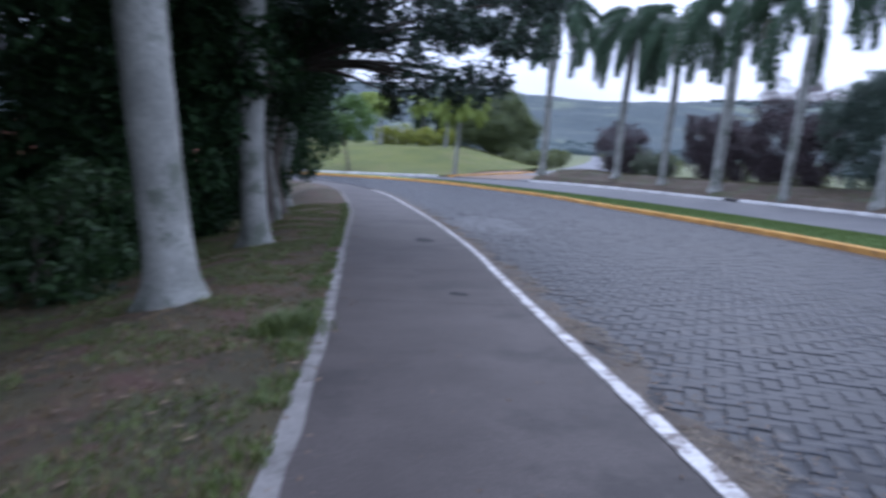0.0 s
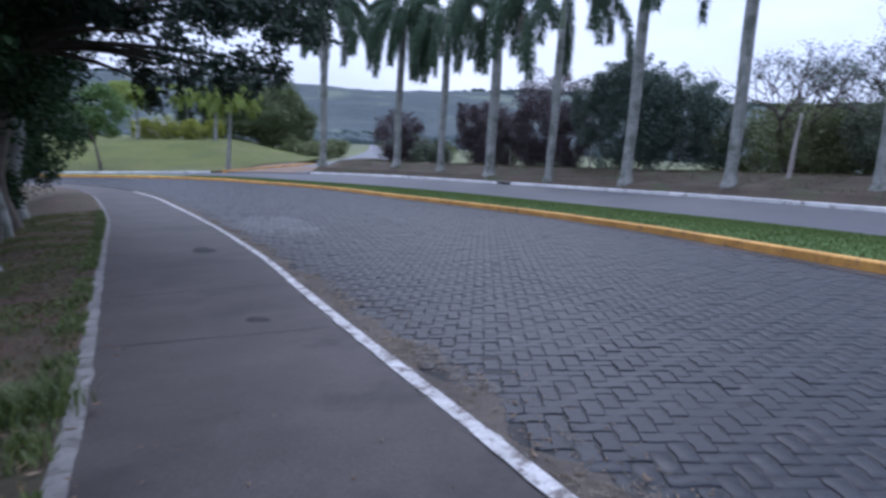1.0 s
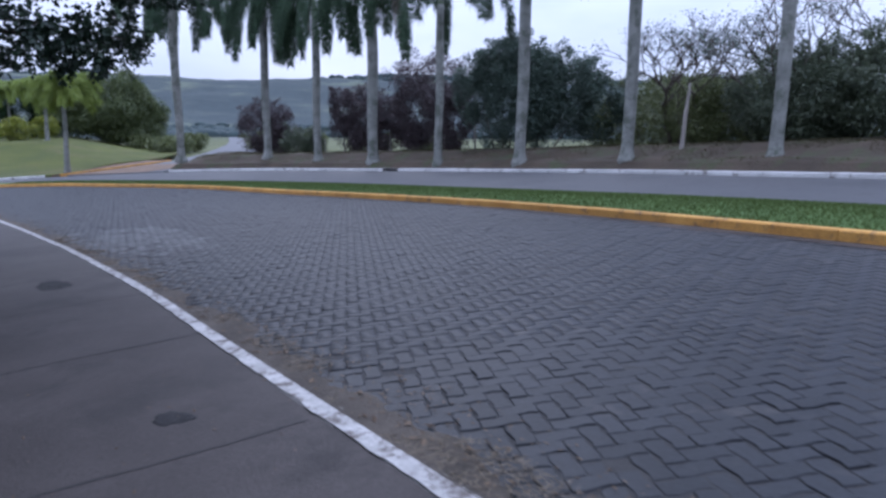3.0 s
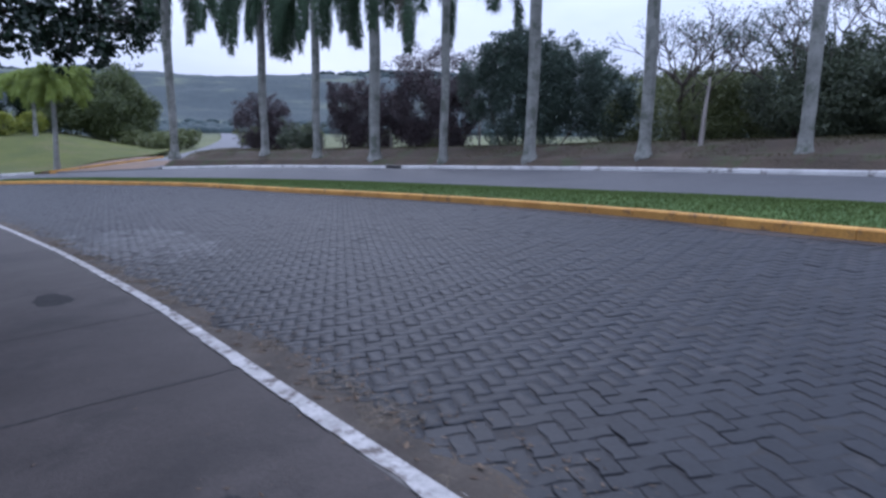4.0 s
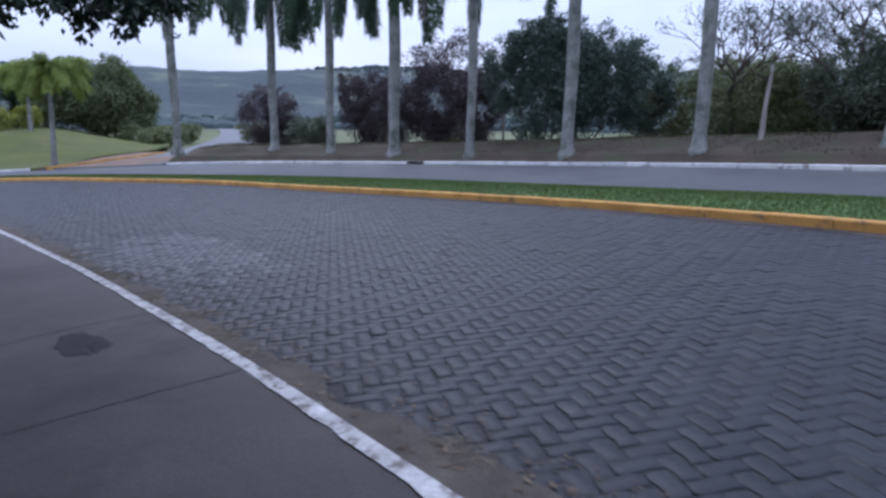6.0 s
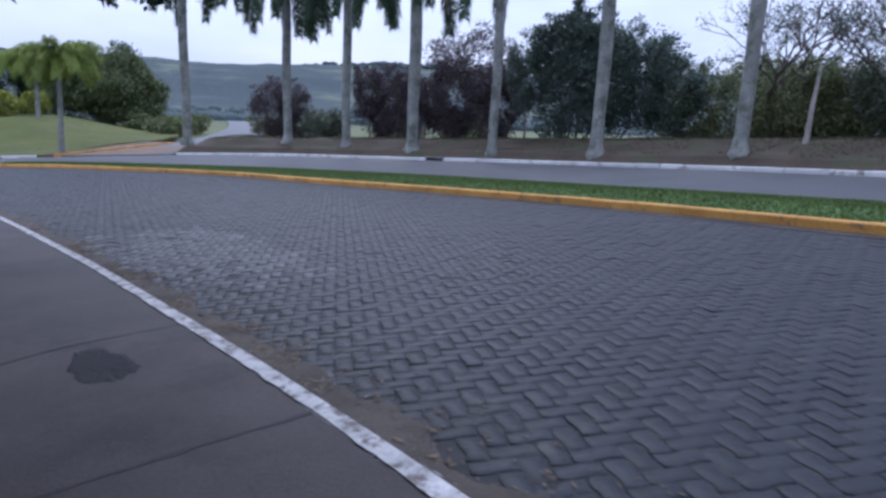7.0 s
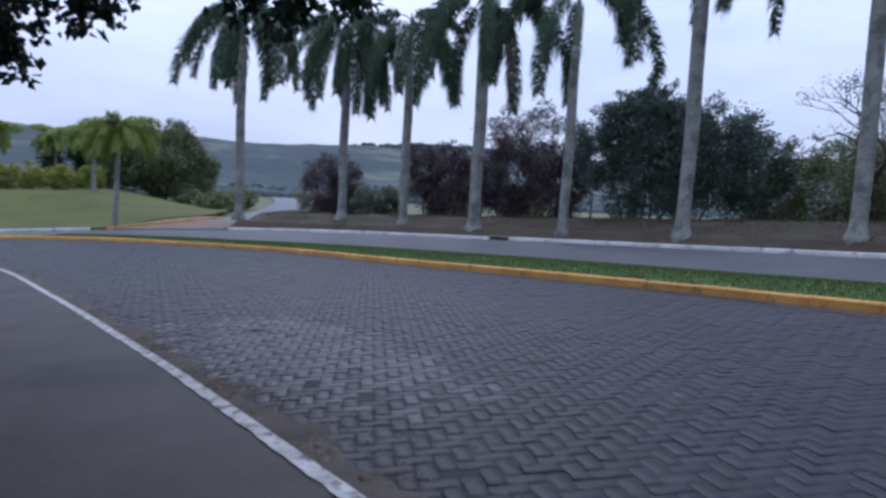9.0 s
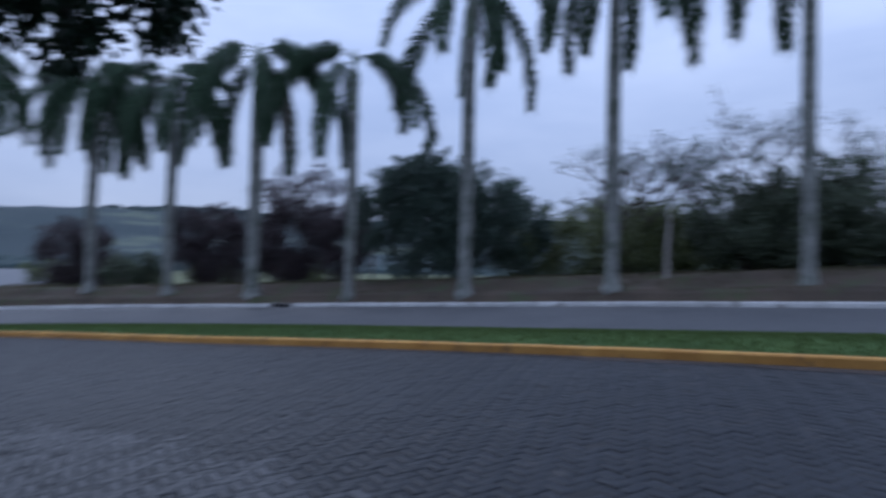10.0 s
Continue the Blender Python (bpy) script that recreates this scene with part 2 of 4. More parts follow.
def strip(name, left, right, material, rise=lambda u, x, y: 0.0, across=6, n=None, under=0.15):
    """A sheet between two plan lines, following the ground, with a skirt below its rim."""
    n = n or max(len(left), len(right))
    a, b = resampled(left, n), resampled(right, n)
    u = np.linspace(0, 1, across + 1)
    p = a[:, None] * (1 - u[None, :, None]) + b[:, None] * u[None, :, None]
    x, y = p[..., 0], p[..., 1]
    z = ground_z(x, y) + rise(np.broadcast_to(u, x.shape), x, y)
    k = across + 1
    verts = np.stack([x, y, z], -1).reshape(-1, 3)
    faces = [(i * k + j, i * k + j + 1, (i + 1) * k + j + 1, (i + 1) * k + j) for i in range(n - 1) for j in range(across)]
    rim = [j for j in range(k)] + [i * k + across for i in range(1, n)] + [(n - 1) * k + j for j in range(across - 1, -1, -1)] + [i * k for i in range(n - 2, 0, -1)]
    low = verts[rim] - (0, 0, under)
    o = len(verts)
    faces += [(rim[i], o + i, o + (i + 1) % len(rim), rim[(i + 1) % len(rim)]) for i in range(len(rim))]
    return mesh_object(name, np.vstack([verts, low]), [f[::-1] for f in faces], material, smooth=False)


# ---- plan lines ----
LINE = curve([(2.75, -8), (2.62, -2), (2.48, 1.5), (2.25, 4.0), (2.06, 5.6), (1.76, 8.0), (1.57, 9.6), (1.37, 11.3), (1.15, 13.1), (0.82, 15.2), (0.34, 18.0), (-0.1, 20.3), (-1.5, 26.8), (-3.5, 34.6), (-6.8, 42.5), (-13, 49.5), (-24, 54), (-45, 56)])
EDGE = curve([(0.6, -8), (0.45, -2), (0.3, 1.5), (0.08, 3.6), (-0.02, 4.3), (-0.26, 6.0), (-0.42, 7.0), (-0.66, 8.4), (-0.97, 10.2), (-2.0, 16.2), (-3.4, 24.0), (-6.3, 36), (-9.5, 43), (-15.5, 48), (-26, 51.5), (-45, 53)])
YELLOW = curve([(8.4, -8), (8.8, 2), (9.1, 8), (9.32, 11.5), (9.4, 14.5), (9.25, 17.5), (8.9, 20.2), (8.25, 23.8), (7.1, 28.6), (5.1, 36), (1.9, 42.4), (-1.7, 47.7), (-9, 53), (-22, 56.3), (-45, 58)])
FAR_EDGE = curve([(11.3, -8), (11.9, 2), (12.3, 9), (12.45, 13), (12.3, 16), (11.75, 20.8), (10.4, 28.4), (8.0, 35.5), (4.2, 42.6), (-0.2, 48.4), (-8, 53.9), (-21, 57.3), (-45, 59)])
WHITE = curve([(17.6, -8), (18.3, 2), (18.9, 11), (19.3, 16), (19.45, 20), (19.3, 24), (18.4, 29), (17.1, 34.6), (15.2, 39.4), (12.1, 46.3), (8.5, 51.4), (5.9, 53.7)])
WHITE_FAR = curve([(-1.8, 57.2), (-6.5, 57.7), (-12, 58.4), (-24, 60.5), (-45, 62)])
JUNCTION = curve([(5.9, 53.7), (2.2, 55.6), (-1.8, 57.2)])
FAR_SIDE = np.vstack([WHITE, JUNCTION[1:-1], WHITE_FAR])

def smooth_step(t):
    t = np.clip(t, 0, 1)
    return t * t * (3 - 2 * t)


def x_on(line, y):
    keep = np.r_[True, np.diff(line[:, 1]) > 1e-6]
    return np.interp(y, line[keep, 1], line[keep, 0])


def verge_h(x, y):
    """The verge over the road's plane: level beside the path, falling away behind the palms."""
    d = x_on(EDGE, y) - x
    return 0.03 - 0.5 * smooth_step((d - 1.1) / 2.6) - 0.5 * smooth_step((d - 3.5) / 5) + 0.015 * np.sin(x * 2.1 + y * 1.3)


def bank_h(x, y):
    """The earth bank over the road's plane, climbing from the white kerb and falling off behind the shrubs."""
    d = x - x_on(WHITE, y)
    return 0.12 + 0.4 * smooth_step(d / 0.75) + 0.42 * smooth_step((d - 1.0) / 2.2) - 0.9 * smooth_step((d - 5.0) / 9) + 0.03 * np.sin(x * 1.7 + y)


# ---- ground to the horizon ----
def terrain_z(x, y):
    r = np.hypot(x, y - 20)
    near = ground_z(x, y) - 0.18 - 1.15 * smooth_step((x_on(EDGE, y) - x + 0.3) / 2.2) * smooth_step((52 - y) / 12)
    f = np.clip((r - 130) / 120, 0, 1)
    dip = -7.0 * f * f * (3 - 2 * f)
    g = np.clip((r - 260) / 1100, 0, 1)
    hills = 92 * g * g * (3 - 2 * g)
    wav = np.array([noise.noise((a * 0.0025, b * 0.0025, 3.1)) + 0.5 * noise.noise((a * 0.008, b * 0.008, 7.7)) for a, b in zip(np.ravel(x), np.ravel(y))]).reshape(np.shape(x))
    bumpy = np.array([noise.noise((a * 0.06, b * 0.06, 1.3)) for a, b in zip(np.ravel(x), np.ravel(y))]).reshape(np.shape(x))
    return near + dip + hills * (1 + 0.16 * wav) + f * 6 * wav + bumpy * 3.0 * g


t = np.linspace(-1, 1, 181)
spread = 70 * t + 3200 * np.sign(t) * np.abs(t) ** 4.2
gx, gy = np.meshgrid(spread + 5, spread + 25)
gz = terrain_z(gx, gy)
k = len(t)
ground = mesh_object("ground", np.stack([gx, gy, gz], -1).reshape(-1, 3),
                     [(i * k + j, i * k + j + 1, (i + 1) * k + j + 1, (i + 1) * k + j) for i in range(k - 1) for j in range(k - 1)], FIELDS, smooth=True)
tagged(ground, "rolling green fields and dark woods reaching distant hills, haze blue put into the woods' colour", "ground", kind="structure")

# ---- roads, path, verges ----
path = strip("path", shifted(EDGE, 0.08), shifted(LINE, -0.09), ASPHALT, across=8)
tagged(path, "worn grey-brown asphalt cycle path with cracks and tar patches", "path", kind="structure")
bed = strip("road", shifted(LINE, 0.05), YELLOW, JOINT, rise=lambda u, x, y: -0.006 + 0.0015 * np.sin(x * 3.1) * np.sin(y * 2.3), across=40, n=300)
tagged(bed, "dark sand bed of the block-paved road", "road", kind="structure")
far_bed = strip("far_road", shifted(FAR_EDGE, 0.1), FAR_SIDE, FAR_PAVING, across=8)
tagged(far_bed, "grey paved opposite carriageway beyond the grass median", "road", kind="structure")
verge = strip("verge", shifted(EDGE, -14), EDGE, VERGE, rise=lambda u, x, y: verge_h(x, y), across=40)
tagged(verge, "patchy grass verge with bare earth under the trees", "verge", kind="structure")
median = strip("median", shifted(YELLOW, 0.12), FAR_EDGE, MEDIAN_TURF, rise=lambda u, x, y: 0.11 + 0.1 * np.sin(np.pi * u), across=8)
tagged(median, "narrow green grass median between the carriageways", "median", kind="structure")
bank = strip("bank", shifted(WHITE, 0.1), shifted(WHITE, 16), BANK, rise=lambda u, x, y: bank_h(x, y), across=40)
tagged(bank, "bare brown earth bank with thin grass below the palms", "bank", kind="structure")


def lawn_rise(x, y):
    """The low mound of the lawn over the road's level."""
    return 0.12 + 2.1 * smooth_step((y - 58) / 20) * (0.12 + 0.88 * smooth_step((9 - x) / 11)) + 0.05 * np.sin(x * 0.6 + y * 0.4)


lawn = strip("lawn", shifted(WHITE_FAR, 0.12), curve([(7.2, 69), (9.6, 80), (8.0, 96), (-6, 104), (-45, 108)]), LAWN, rise=lambda u, x, y: lawn_rise(x, y), across=24)
tagged(lawn, "mown yellow-green lawn rising in a low mound", "lawn", kind="structure")


def kerb(name, line, width, height, material, label, piece=1.0, drop=0.12):
    """A kerb of single stones with rounded upper edges, end to end along a plan line."""
    top = tagged(new(name), label, "kerb", kind="structure")
    line = resampled(line, max(2, int(np.sum(np.linalg.norm(np.diff(line, axis=0), axis=1)) / piece) + 1))
    rng = random.Random(len(line))
    prof = [(0, -drop), (0, height - 0.03), (0.012, height - 0.008), (0.035, height), (width - 0.035, height), (width - 0.012, height - 0.008), (width, height - 0.03), (width, -drop)]
    for p, q in zip(line, line[1:]):
        t = (q - p) / np.linalg.norm(q - p)
        nrm = np.array([t[1], -t[0]])
        p2, q2 = p + t * 0.006, q - t * 0.006
        dz, dn = rng.uniform(-0.004, 0.004), rng.uniform(-0.004, 0.004)
        verts = []
        for e in (p2, q2):
            for o, h in prof:
                v = e + nrm * (o + dn)
                verts.append((v[0], v[1], ground_z(v[0], v[1]) + h + dz))
        m = len(prof)
        faces = [(i, i + m, (i + 1) % m + m, (i + 1) % m) for i in range(m)] + [tuple(range(m)), tuple(range(2 * m - 1, m - 1, -1))]
        mesh_object("kerb_stone", verts, faces, material, top)
    return top


def clipped(line, y0, y1):
    keep = (line[:, 1] >= y0) & (line[:, 1] <= y1)
    return line[keep]


kerb("painted_edge", shifted(clipped(LINE, -4, 38), -0.105), 0.16, 0.007, CONCRETE, "flush concrete edging beside the path under chipped white paint", 0.9)
kerb("yellow_kerb", YELLOW, 0.16, 0.17, YELLOW_PAINT, "weathered yellow-painted concrete kerb of the median", 1.0)
kerb("median_back_kerb", shifted(FAR_EDGE, -0.05), 0.13, 0.1, CONCRETE, "plain grey concrete kerb behind the median", 1.5)
kerb("white_kerb", WHITE, 0.15, 0.15, KERB_PAINT, "dirty white-painted concrete kerb below the palms", 1.0)
kerb("white_kerb", WHITE_FAR, 0.15, 0.15, KERB_PAINT, "dirty white-painted concrete kerb beside the lawn", 1.0)

# ---- plants ----
def tube(rings, sides=10, cap=True):
    """Vertices and faces of a tube through rings of (centre, radius), its frame carried along without twist."""
    verts, faces = [], []
    q, last = None, None
    for i, (c, r) in enumerate(rings):
        d = (Vector(rings[min(i + 1, len(rings) - 1)][0]) - Vector(rings[max(i - 1, 0)][0])).normalized()
        q = Vector((0, 0, 1)).rotation_difference(d) if q is None else last.rotation_difference(d) @ q
        last = d
        for s in range(sides):
            a = 2 * math.pi * s / sides
            verts.append(tuple(Vector(c) + q @ Vector((math.cos(a) * r, math.sin(a) * r, 0))))
    for i in range(len(rings) - 1):
        for s in range(sides):
            faces.append((i * sides + s, i * sides + (s + 1) % sides, (i + 1) * sides + (s + 1) % sides, (i + 1) * sides + s))
    if cap:
        faces.append(tuple(range((len(rings) - 1) * sides, len(rings) * sides)))
    return verts, faces


def joined(pieces):
    verts, faces = [], []
    for v, f in pieces:
        o = len(verts)
        verts += v
        faces += [tuple(i + o for i in q) for q in f]
    return verts, faces


def mesh_of(name, verts, faces, material, smooth=False):
    me = bpy.data.meshes.new(name)
    me.from_pydata([tuple(v) for v in verts], [], faces)
    me.materials.append(material)
    if smooth:
        me.polygons.foreach_set("use_smooth", np.ones(len(me.polygons), bool))
    me.update()
    return me


def frond_mesh(seed, length, droop, material, leaflet=0.62, pairs=58, blade=0.026):
    """One feather frond: an arched midrib with two rows of hanging leaflets; it grows along +x from the origin."""
    rng = random.Random(seed)
    n = 14
    p, mid = Vector((0, 0, 0)), []
    for i in range(n + 1):
        mid.append(p.copy())
        u = i / n
        a = radians(droop[0] + (droop[1] - droop[0]) * u ** 0.46)
        p = p + Vector((math.cos(a), 0.04 * math.sin(u * 3 + seed), math.sin(a))) * (length / n)
    pieces = [tube([(m, 0.035 * (1 - 0.85 * i / n)) for i, m in enumerate(mid)], 5)]
    for k in range(pairs):
        u = 0.16 + 0.84 * k / pairs
        f = u * n
        i = min(int(f), n - 1)
        base = mid[i].lerp(mid[i + 1], f - i)
        ahead = (mid[i + 1] - mid[i]).normalized()
        ln = leaflet * (0.5 + 0.5 * math.sin(math.pi * min(1, u * 0.85 + 0.1))) * rng.uniform(0.75, 1.15)
        for side in (-1, 1, -1, 1):
            out_dir = Vector((0, side, 0)) * rng.uniform(0.3, 1.0) + ahead.cross(Vector((0, 1, 0))) * rng.uniform(-0.75, 0.75) + ahead * rng.uniform(0.25, 0.6)
            out_dir.normalize()
            tip_dir = (out_dir * 0.5 + ahead * 0.6 + Vector((0, 0, -1)) * rng.uniform(0.3, 0.9)).normalized()
            a = base
            b = a + out_dir * ln * 0.45
            c = b + tip_dir * ln * 0.6
            w = (ahead + Vector((0, side * rng.uniform(-0.5, 0.5), rng.uniform(-0.3, 0.3)))).normalized() * blade
            pieces.append(([tuple(a - w * 0.6), tuple(a + w * 0.6), tuple(b + w), tuple(b - w), tuple(c)], [(0, 1, 2, 3), (3, 2, 4)]))
    return mesh_of("frond", *joined(pieces), material)


FROND_SET = [frond_mesh(i, ln, d, FROND, lf, 150, 0.03) for i, (ln, d, lf) in enumerate([(3.6, (78, -40), 0.8), (5.4, (66, -84), 0.9), (6.2, (52, -90), 0.95), (6.4, (30, -92), 0.95), (6.2, (5, -93), 0.9)])]
DRY_SET = [frond_mesh(20, 2.6, (-55, -90), DRY_FROND, 0.5, 40)]
LIME_SET = [frond_mesh(30 + i, 2.0, d, LIME_FROND, 0.6, 90, 0.016) for i, d in enumerate([(75, -25), (50, -55), (22, -75)])]


def rooted(verts, seed):
    """The lowest hand's breadths of a trunk swell unevenly into a collar of rootlets."""
    out_verts = []
    for x, y, z in verts:
        k = math.exp(-max(z + 0.05, 0) / 0.16)
        a = math.atan2(y, x)
        g = 1 + k * (0.13 * math.sin(a * 5 + seed) + 0.1 * math.sin(a * 9 + 2 * seed) + 0.14)
        out_verts.append((x * g, y * g, z))
    return out_verts


def royal_palm(x, y, z, height, seed, lean=(0, 0), fronds=19, girth=1.0, label="", flare=0.1, reach=1.0, arches=(), dead=()):
    """A smooth grey trunk with a swollen foot, a green shaft and a crown of arching fronds."""
    rng = random.Random(seed)
    palm = tagged(new("royal_palm"), label or "tall royal palm with a smooth grey trunk and drooping fronds", "palm tree", "palms along the road")
    palm.location = (x, y, z)
    shaft = 2.3
    top = height - shaft
    rings = []
    for i in range(41):
        u = (i / 40) ** 1.5
        h = -0.3 + (top + 0.3) * u
        r = 0.235 + 0.05 * math.sin(u * 2.6) + flare * math.exp(-max(h, 0) / 0.3) + 0.03 * math.exp(-max(h, 0) / 1.6) - 0.08 * max(0, u - 0.75)
        rings.append(((lean[0] * u * top + 0.03 * math.sin(u * 9 + seed), lean[1] * u * u * top, h), r * girth * rng.uniform(0.985, 1.015)))
    v, f = tube(rings, 18)
    v = rooted(v, seed)
    mesh_object("trunk", v, f, PALM_BARK, palm, True)
    tx, ty = rings[-1][0][:2]
    v, f = tube([((tx, ty, top - 0.02), 0.215 * girth), ((tx, ty, top + 0.3), 0.225 * girth), ((tx, ty, top + 1.0), 0.15 * girth), ((tx, ty, height), 0.11 * girth), ((tx, ty, height + 0.5), 0.03)], 12)
    mesh_object("crownshaft", v, f, SHAFT, palm, True)
    for i in range(fronds):
        k = min(4, int(5.4 * ((i + rng.random()) / fronds) ** 0.62))
        fr = new("frond", FROND_SET[k])
        fr.parent = palm
        fr.matrix_basis = pose(tx, ty, height - 0.05 - 0.06 * k, rng.uniform(-10, 10), rng.uniform(-8, 8), i * 137.5 + rng.uniform(-15, 15)) @ Matrix.Scale(reach * rng.uniform(0.85, 1.1), 4)
    for k, turn in arches:
        fr = new("frond", FROND_SET[k])
        fr.parent = palm
        fr.matrix_basis = pose(tx, ty, height - 0.1, 0, 0, turn)
    for dx, dy, dz in dead:
        fr = tagged(new("frond", DRY_SET[0]), "dead grey hanging frond")
        fr.parent = palm
        fr.matrix_basis = pose(tx + dx, ty + dy, height + dz, 0, 0, 40) @ Matrix.Scale(1.25, 4)
    if rng.random() < 0.5:
        fr = tagged(new("frond", DRY_SET[0]), "dead brown hanging frond")
        fr.parent = palm
        fr.matrix_basis = pose(tx, ty, height - 0.5, 0, 0, rng.uniform(0, 360))
    return palm


def leaf_cloud(blobs, count, size, seed, shell=0.55, droop=0.3, ragged=0.35, broad=0.24):
    """Leaves as small folded blades, thick near the skins of lumpy blobs (x, y, z, rx, ry, rz), with gaps between clumps."""
    r = np.random.default_rng(seed)
    w = np.array([b[3] * b[4] + b[4] * b[5] + b[3] * b[5] for b in blobs], float)
    pick = r.choice(len(blobs), count, p=w / w.sum())
    b = np.array(blobs, float)[pick]
    d = r.normal(size=(count, 3))
    d /= np.linalg.norm(d, axis=1)[:, None]
    # leaves gather in clumps: each takes the direction of one of some dozens of twigs
    twigs = 26 * len(blobs)
    tdir = r.normal(size=(twigs, 3))
    tdir /= np.linalg.norm(tdir, axis=1)[:, None]
    trad = 1 + ragged * r.uniform(-1, 0.8, twigs)
    mine = (pick * 26 + r.integers(0, 26, count)) % twigs
    to_twig = r.random(count) < 0.8
    spread = np.where(to_twig[:, None], tdir[mine] + d * r.uniform(0.05, 0.42, (count, 1)), d)
    spread /= np.linalg.norm(spread, axis=1)[:, None]
    rad = np.where(to_twig, trad[mine], 1.0) * (shell + (1 - shell) * r.random(count) ** 0.5)
    c = b[:, :3] + spread * b[:, 3:] * rad[:, None]
    ax = spread * 0.5 + r.normal(size=(count, 3)) * 0.7 - np.array([0, 0, droop])
    ax /= np.linalg.norm(ax, axis=1)[:, None]
    side = np.cross(ax, r.normal(size=(count, 3)))
    side /= np.linalg.norm(side, axis=1)[:, None]
    up = np.cross(side, ax)
    ln = size * r.uniform(0.6, 1.3, (count, 1))
    wd = ln * broad
    a0, mid, tip = c, c + ax * ln * 0.5, c + ax * ln - up * ln * 0.12
    verts = np.stack([a0, mid + side * wd + up * wd * 0.35, tip, mid - side * wd + up * wd * 0.35], 1).reshape(-1, 3)
    me = bpy.data.meshes.new("crown")
    me.vertices.add(len(verts))
    me.vertices.foreach_set("co", verts.ravel())
    tri = (np.arange(count)[:, None] * 4 + np.array([0, 1, 2, 0, 2, 3])[None]).ravel()
    me.loops.add(len(tri))
    me.loops.foreach_set("vertex_index", tri)
    me.polygons.add(count * 2)
    me.polygons.foreach_set("loop_start", np.arange(count * 2) * 3)
    me.update(calc_edges=True)
    me.validate()
    return me


def limbs(rng, start, direction, length, radius, depth, out_tubes, tips, bend=0.35, taper=0.5):
    p, d = Vector(start), Vector(direction).normalized()
    rings, n = [(tuple(p), radius)], 5
    for i in range(n):
        d = (d + Vector((rng.uniform(-bend, bend), rng.uniform(-bend, bend), rng.uniform(-bend * 0.6, bend * 0.8))) * 0.5).normalized()
        p = p + d * length / n
        rings.append((tuple(p), radius * (1 - 0.5 * (i + 1) / n)))
    out_tubes.append(tube(rings, 8 if depth > 1 else 5))
    if depth == 0:
        tips.append(p.copy())
        return
    for _ in range(rng.randint(2, 3)):
        nd = (d + Vector((rng.uniform(-1, 1), rng.uniform(-1, 1), rng.uniform(-0.35, 0.8))) * 0.85).normalized()
        limbs(rng, p, nd, length * rng.uniform(0.6, 0.85), radius * taper, depth - 1, out_tubes, tips, bend, taper)


def leafy_tree(name, x, y, z, trunk, radius, seed, blobs, count, size, leaf, label, category="tree", depth=2, first=2.0, shell=0.45, twiggy=False, bark=None, droop=0.3, bend=0.35):
    """A tapered trunk with forking limbs, and a crown of single leaves in ragged clumps. Blobs are given from the foot."""
    rng = random.Random(seed)
    tree = tagged(new(name), label, category)
    tree.location = (x, y, z)
    tubes, tips = [], []
    limbs(rng, (0, 0, -0.3), (rng.uniform(-0.1, 0.1), rng.uniform(-0.1, 0.1), 1), trunk, radius, depth, tubes, tips, bend)
    v, f = joined(tubes)
    mesh_object("trunk", v, f, bark or BARK, tree, True)
    if twiggy:
        blobs = blobs + [(t.x, t.y, t.z, twiggy, twiggy, twiggy * 0.8) for t in tips]
    me = leaf_cloud(blobs, count, size, seed, shell, droop)
    me.materials.append(leaf)
    crown = new("crown", me)
    crown.parent = tree
    return tree


def bush(x, y, z, blobs, count, size, leaf, seed, label, stems=5, shoots=0):
    """A shrub: several stems from one foot and a ragged mass of leaves."""
    rng = random.Random(seed)
    sh = tagged(new("bush"), label, "bush")
    sh.location = (x, y, z)
    for i in range(stems):
        b = blobs[i % len(blobs)]
        tip = Vector((b[0], b[1], b[2] + b[5] * 0.5))
        foot = Vector((b[0] * 0.5 + rng.uniform(-0.4, 0.4), b[1] * 0.5 + rng.uniform(-0.4, 0.4), -0.2))
        v, f = tube([(tuple(foot.lerp(tip, u) + Vector((0.15 * math.sin(u * 5 + i), 0.12 * math.cos(u * 4 + i), 0))), 0.05 * (1.15 - u)) for u in (0, 0.25, 0.5, 0.75, 1)], 6)
        mesh_object("stem", v, f, BARK, sh, True)
    twigs, sprays = [], []
    for i in range(shoots):
        b = blobs[rng.randrange(len(blobs))]
        a, e = rng.uniform(0, 2 * math.pi), rng.uniform(0.5, 1.3)
        foot = Vector((b[0] + b[3] * 0.85 * math.cos(e) * math.cos(a), b[1] + b[4] * 0.85 * math.cos(e) * math.sin(a), b[2] + b[5] * 0.8 * math.sin(e)))
        run, up = rng.uniform(0.2, 0.9), rng.uniform(0.45, 1.15)
        line = [foot + Vector((math.cos(a) * run * q, math.sin(a) * run * q, up * (1.5 * q - 0.75 * q * q))) for q in (0, 0.25, 0.5, 0.75, 1)]
        twigs.append(tube([(tuple(q), 0.016 - 0.003 * k) for k, q in enumerate(line)], 4))
        sprays += [(q.x, q.y, q.z, 0.2, 0.2, 0.16) for q in line[1:]]
    if twigs:
        v, f = joined(twigs)
        tagged(mesh_object("brushwood", v, f, BARK, sh), "thin arching brown twigs", kind="stuff")
        me = leaf_cloud(sprays, 26 * len(sprays), size * 0.85, seed + 1, 0.1, 0.2)
        me.materials.append(leaf)
        tips = tagged(new("shoot_foliage", me), "small leaves on arching shoots", kind="stuff")
        tips.parent = sh
    me = leaf_cloud(blobs, count, size, seed, 0.35, 0.15)
    me.materials.append(leaf)
    crown = new("foliage", me)
    crown.parent = sh
    return sh


def gz_at(x, y, h=0.0):
    return float(ground_z(x, y)) + h


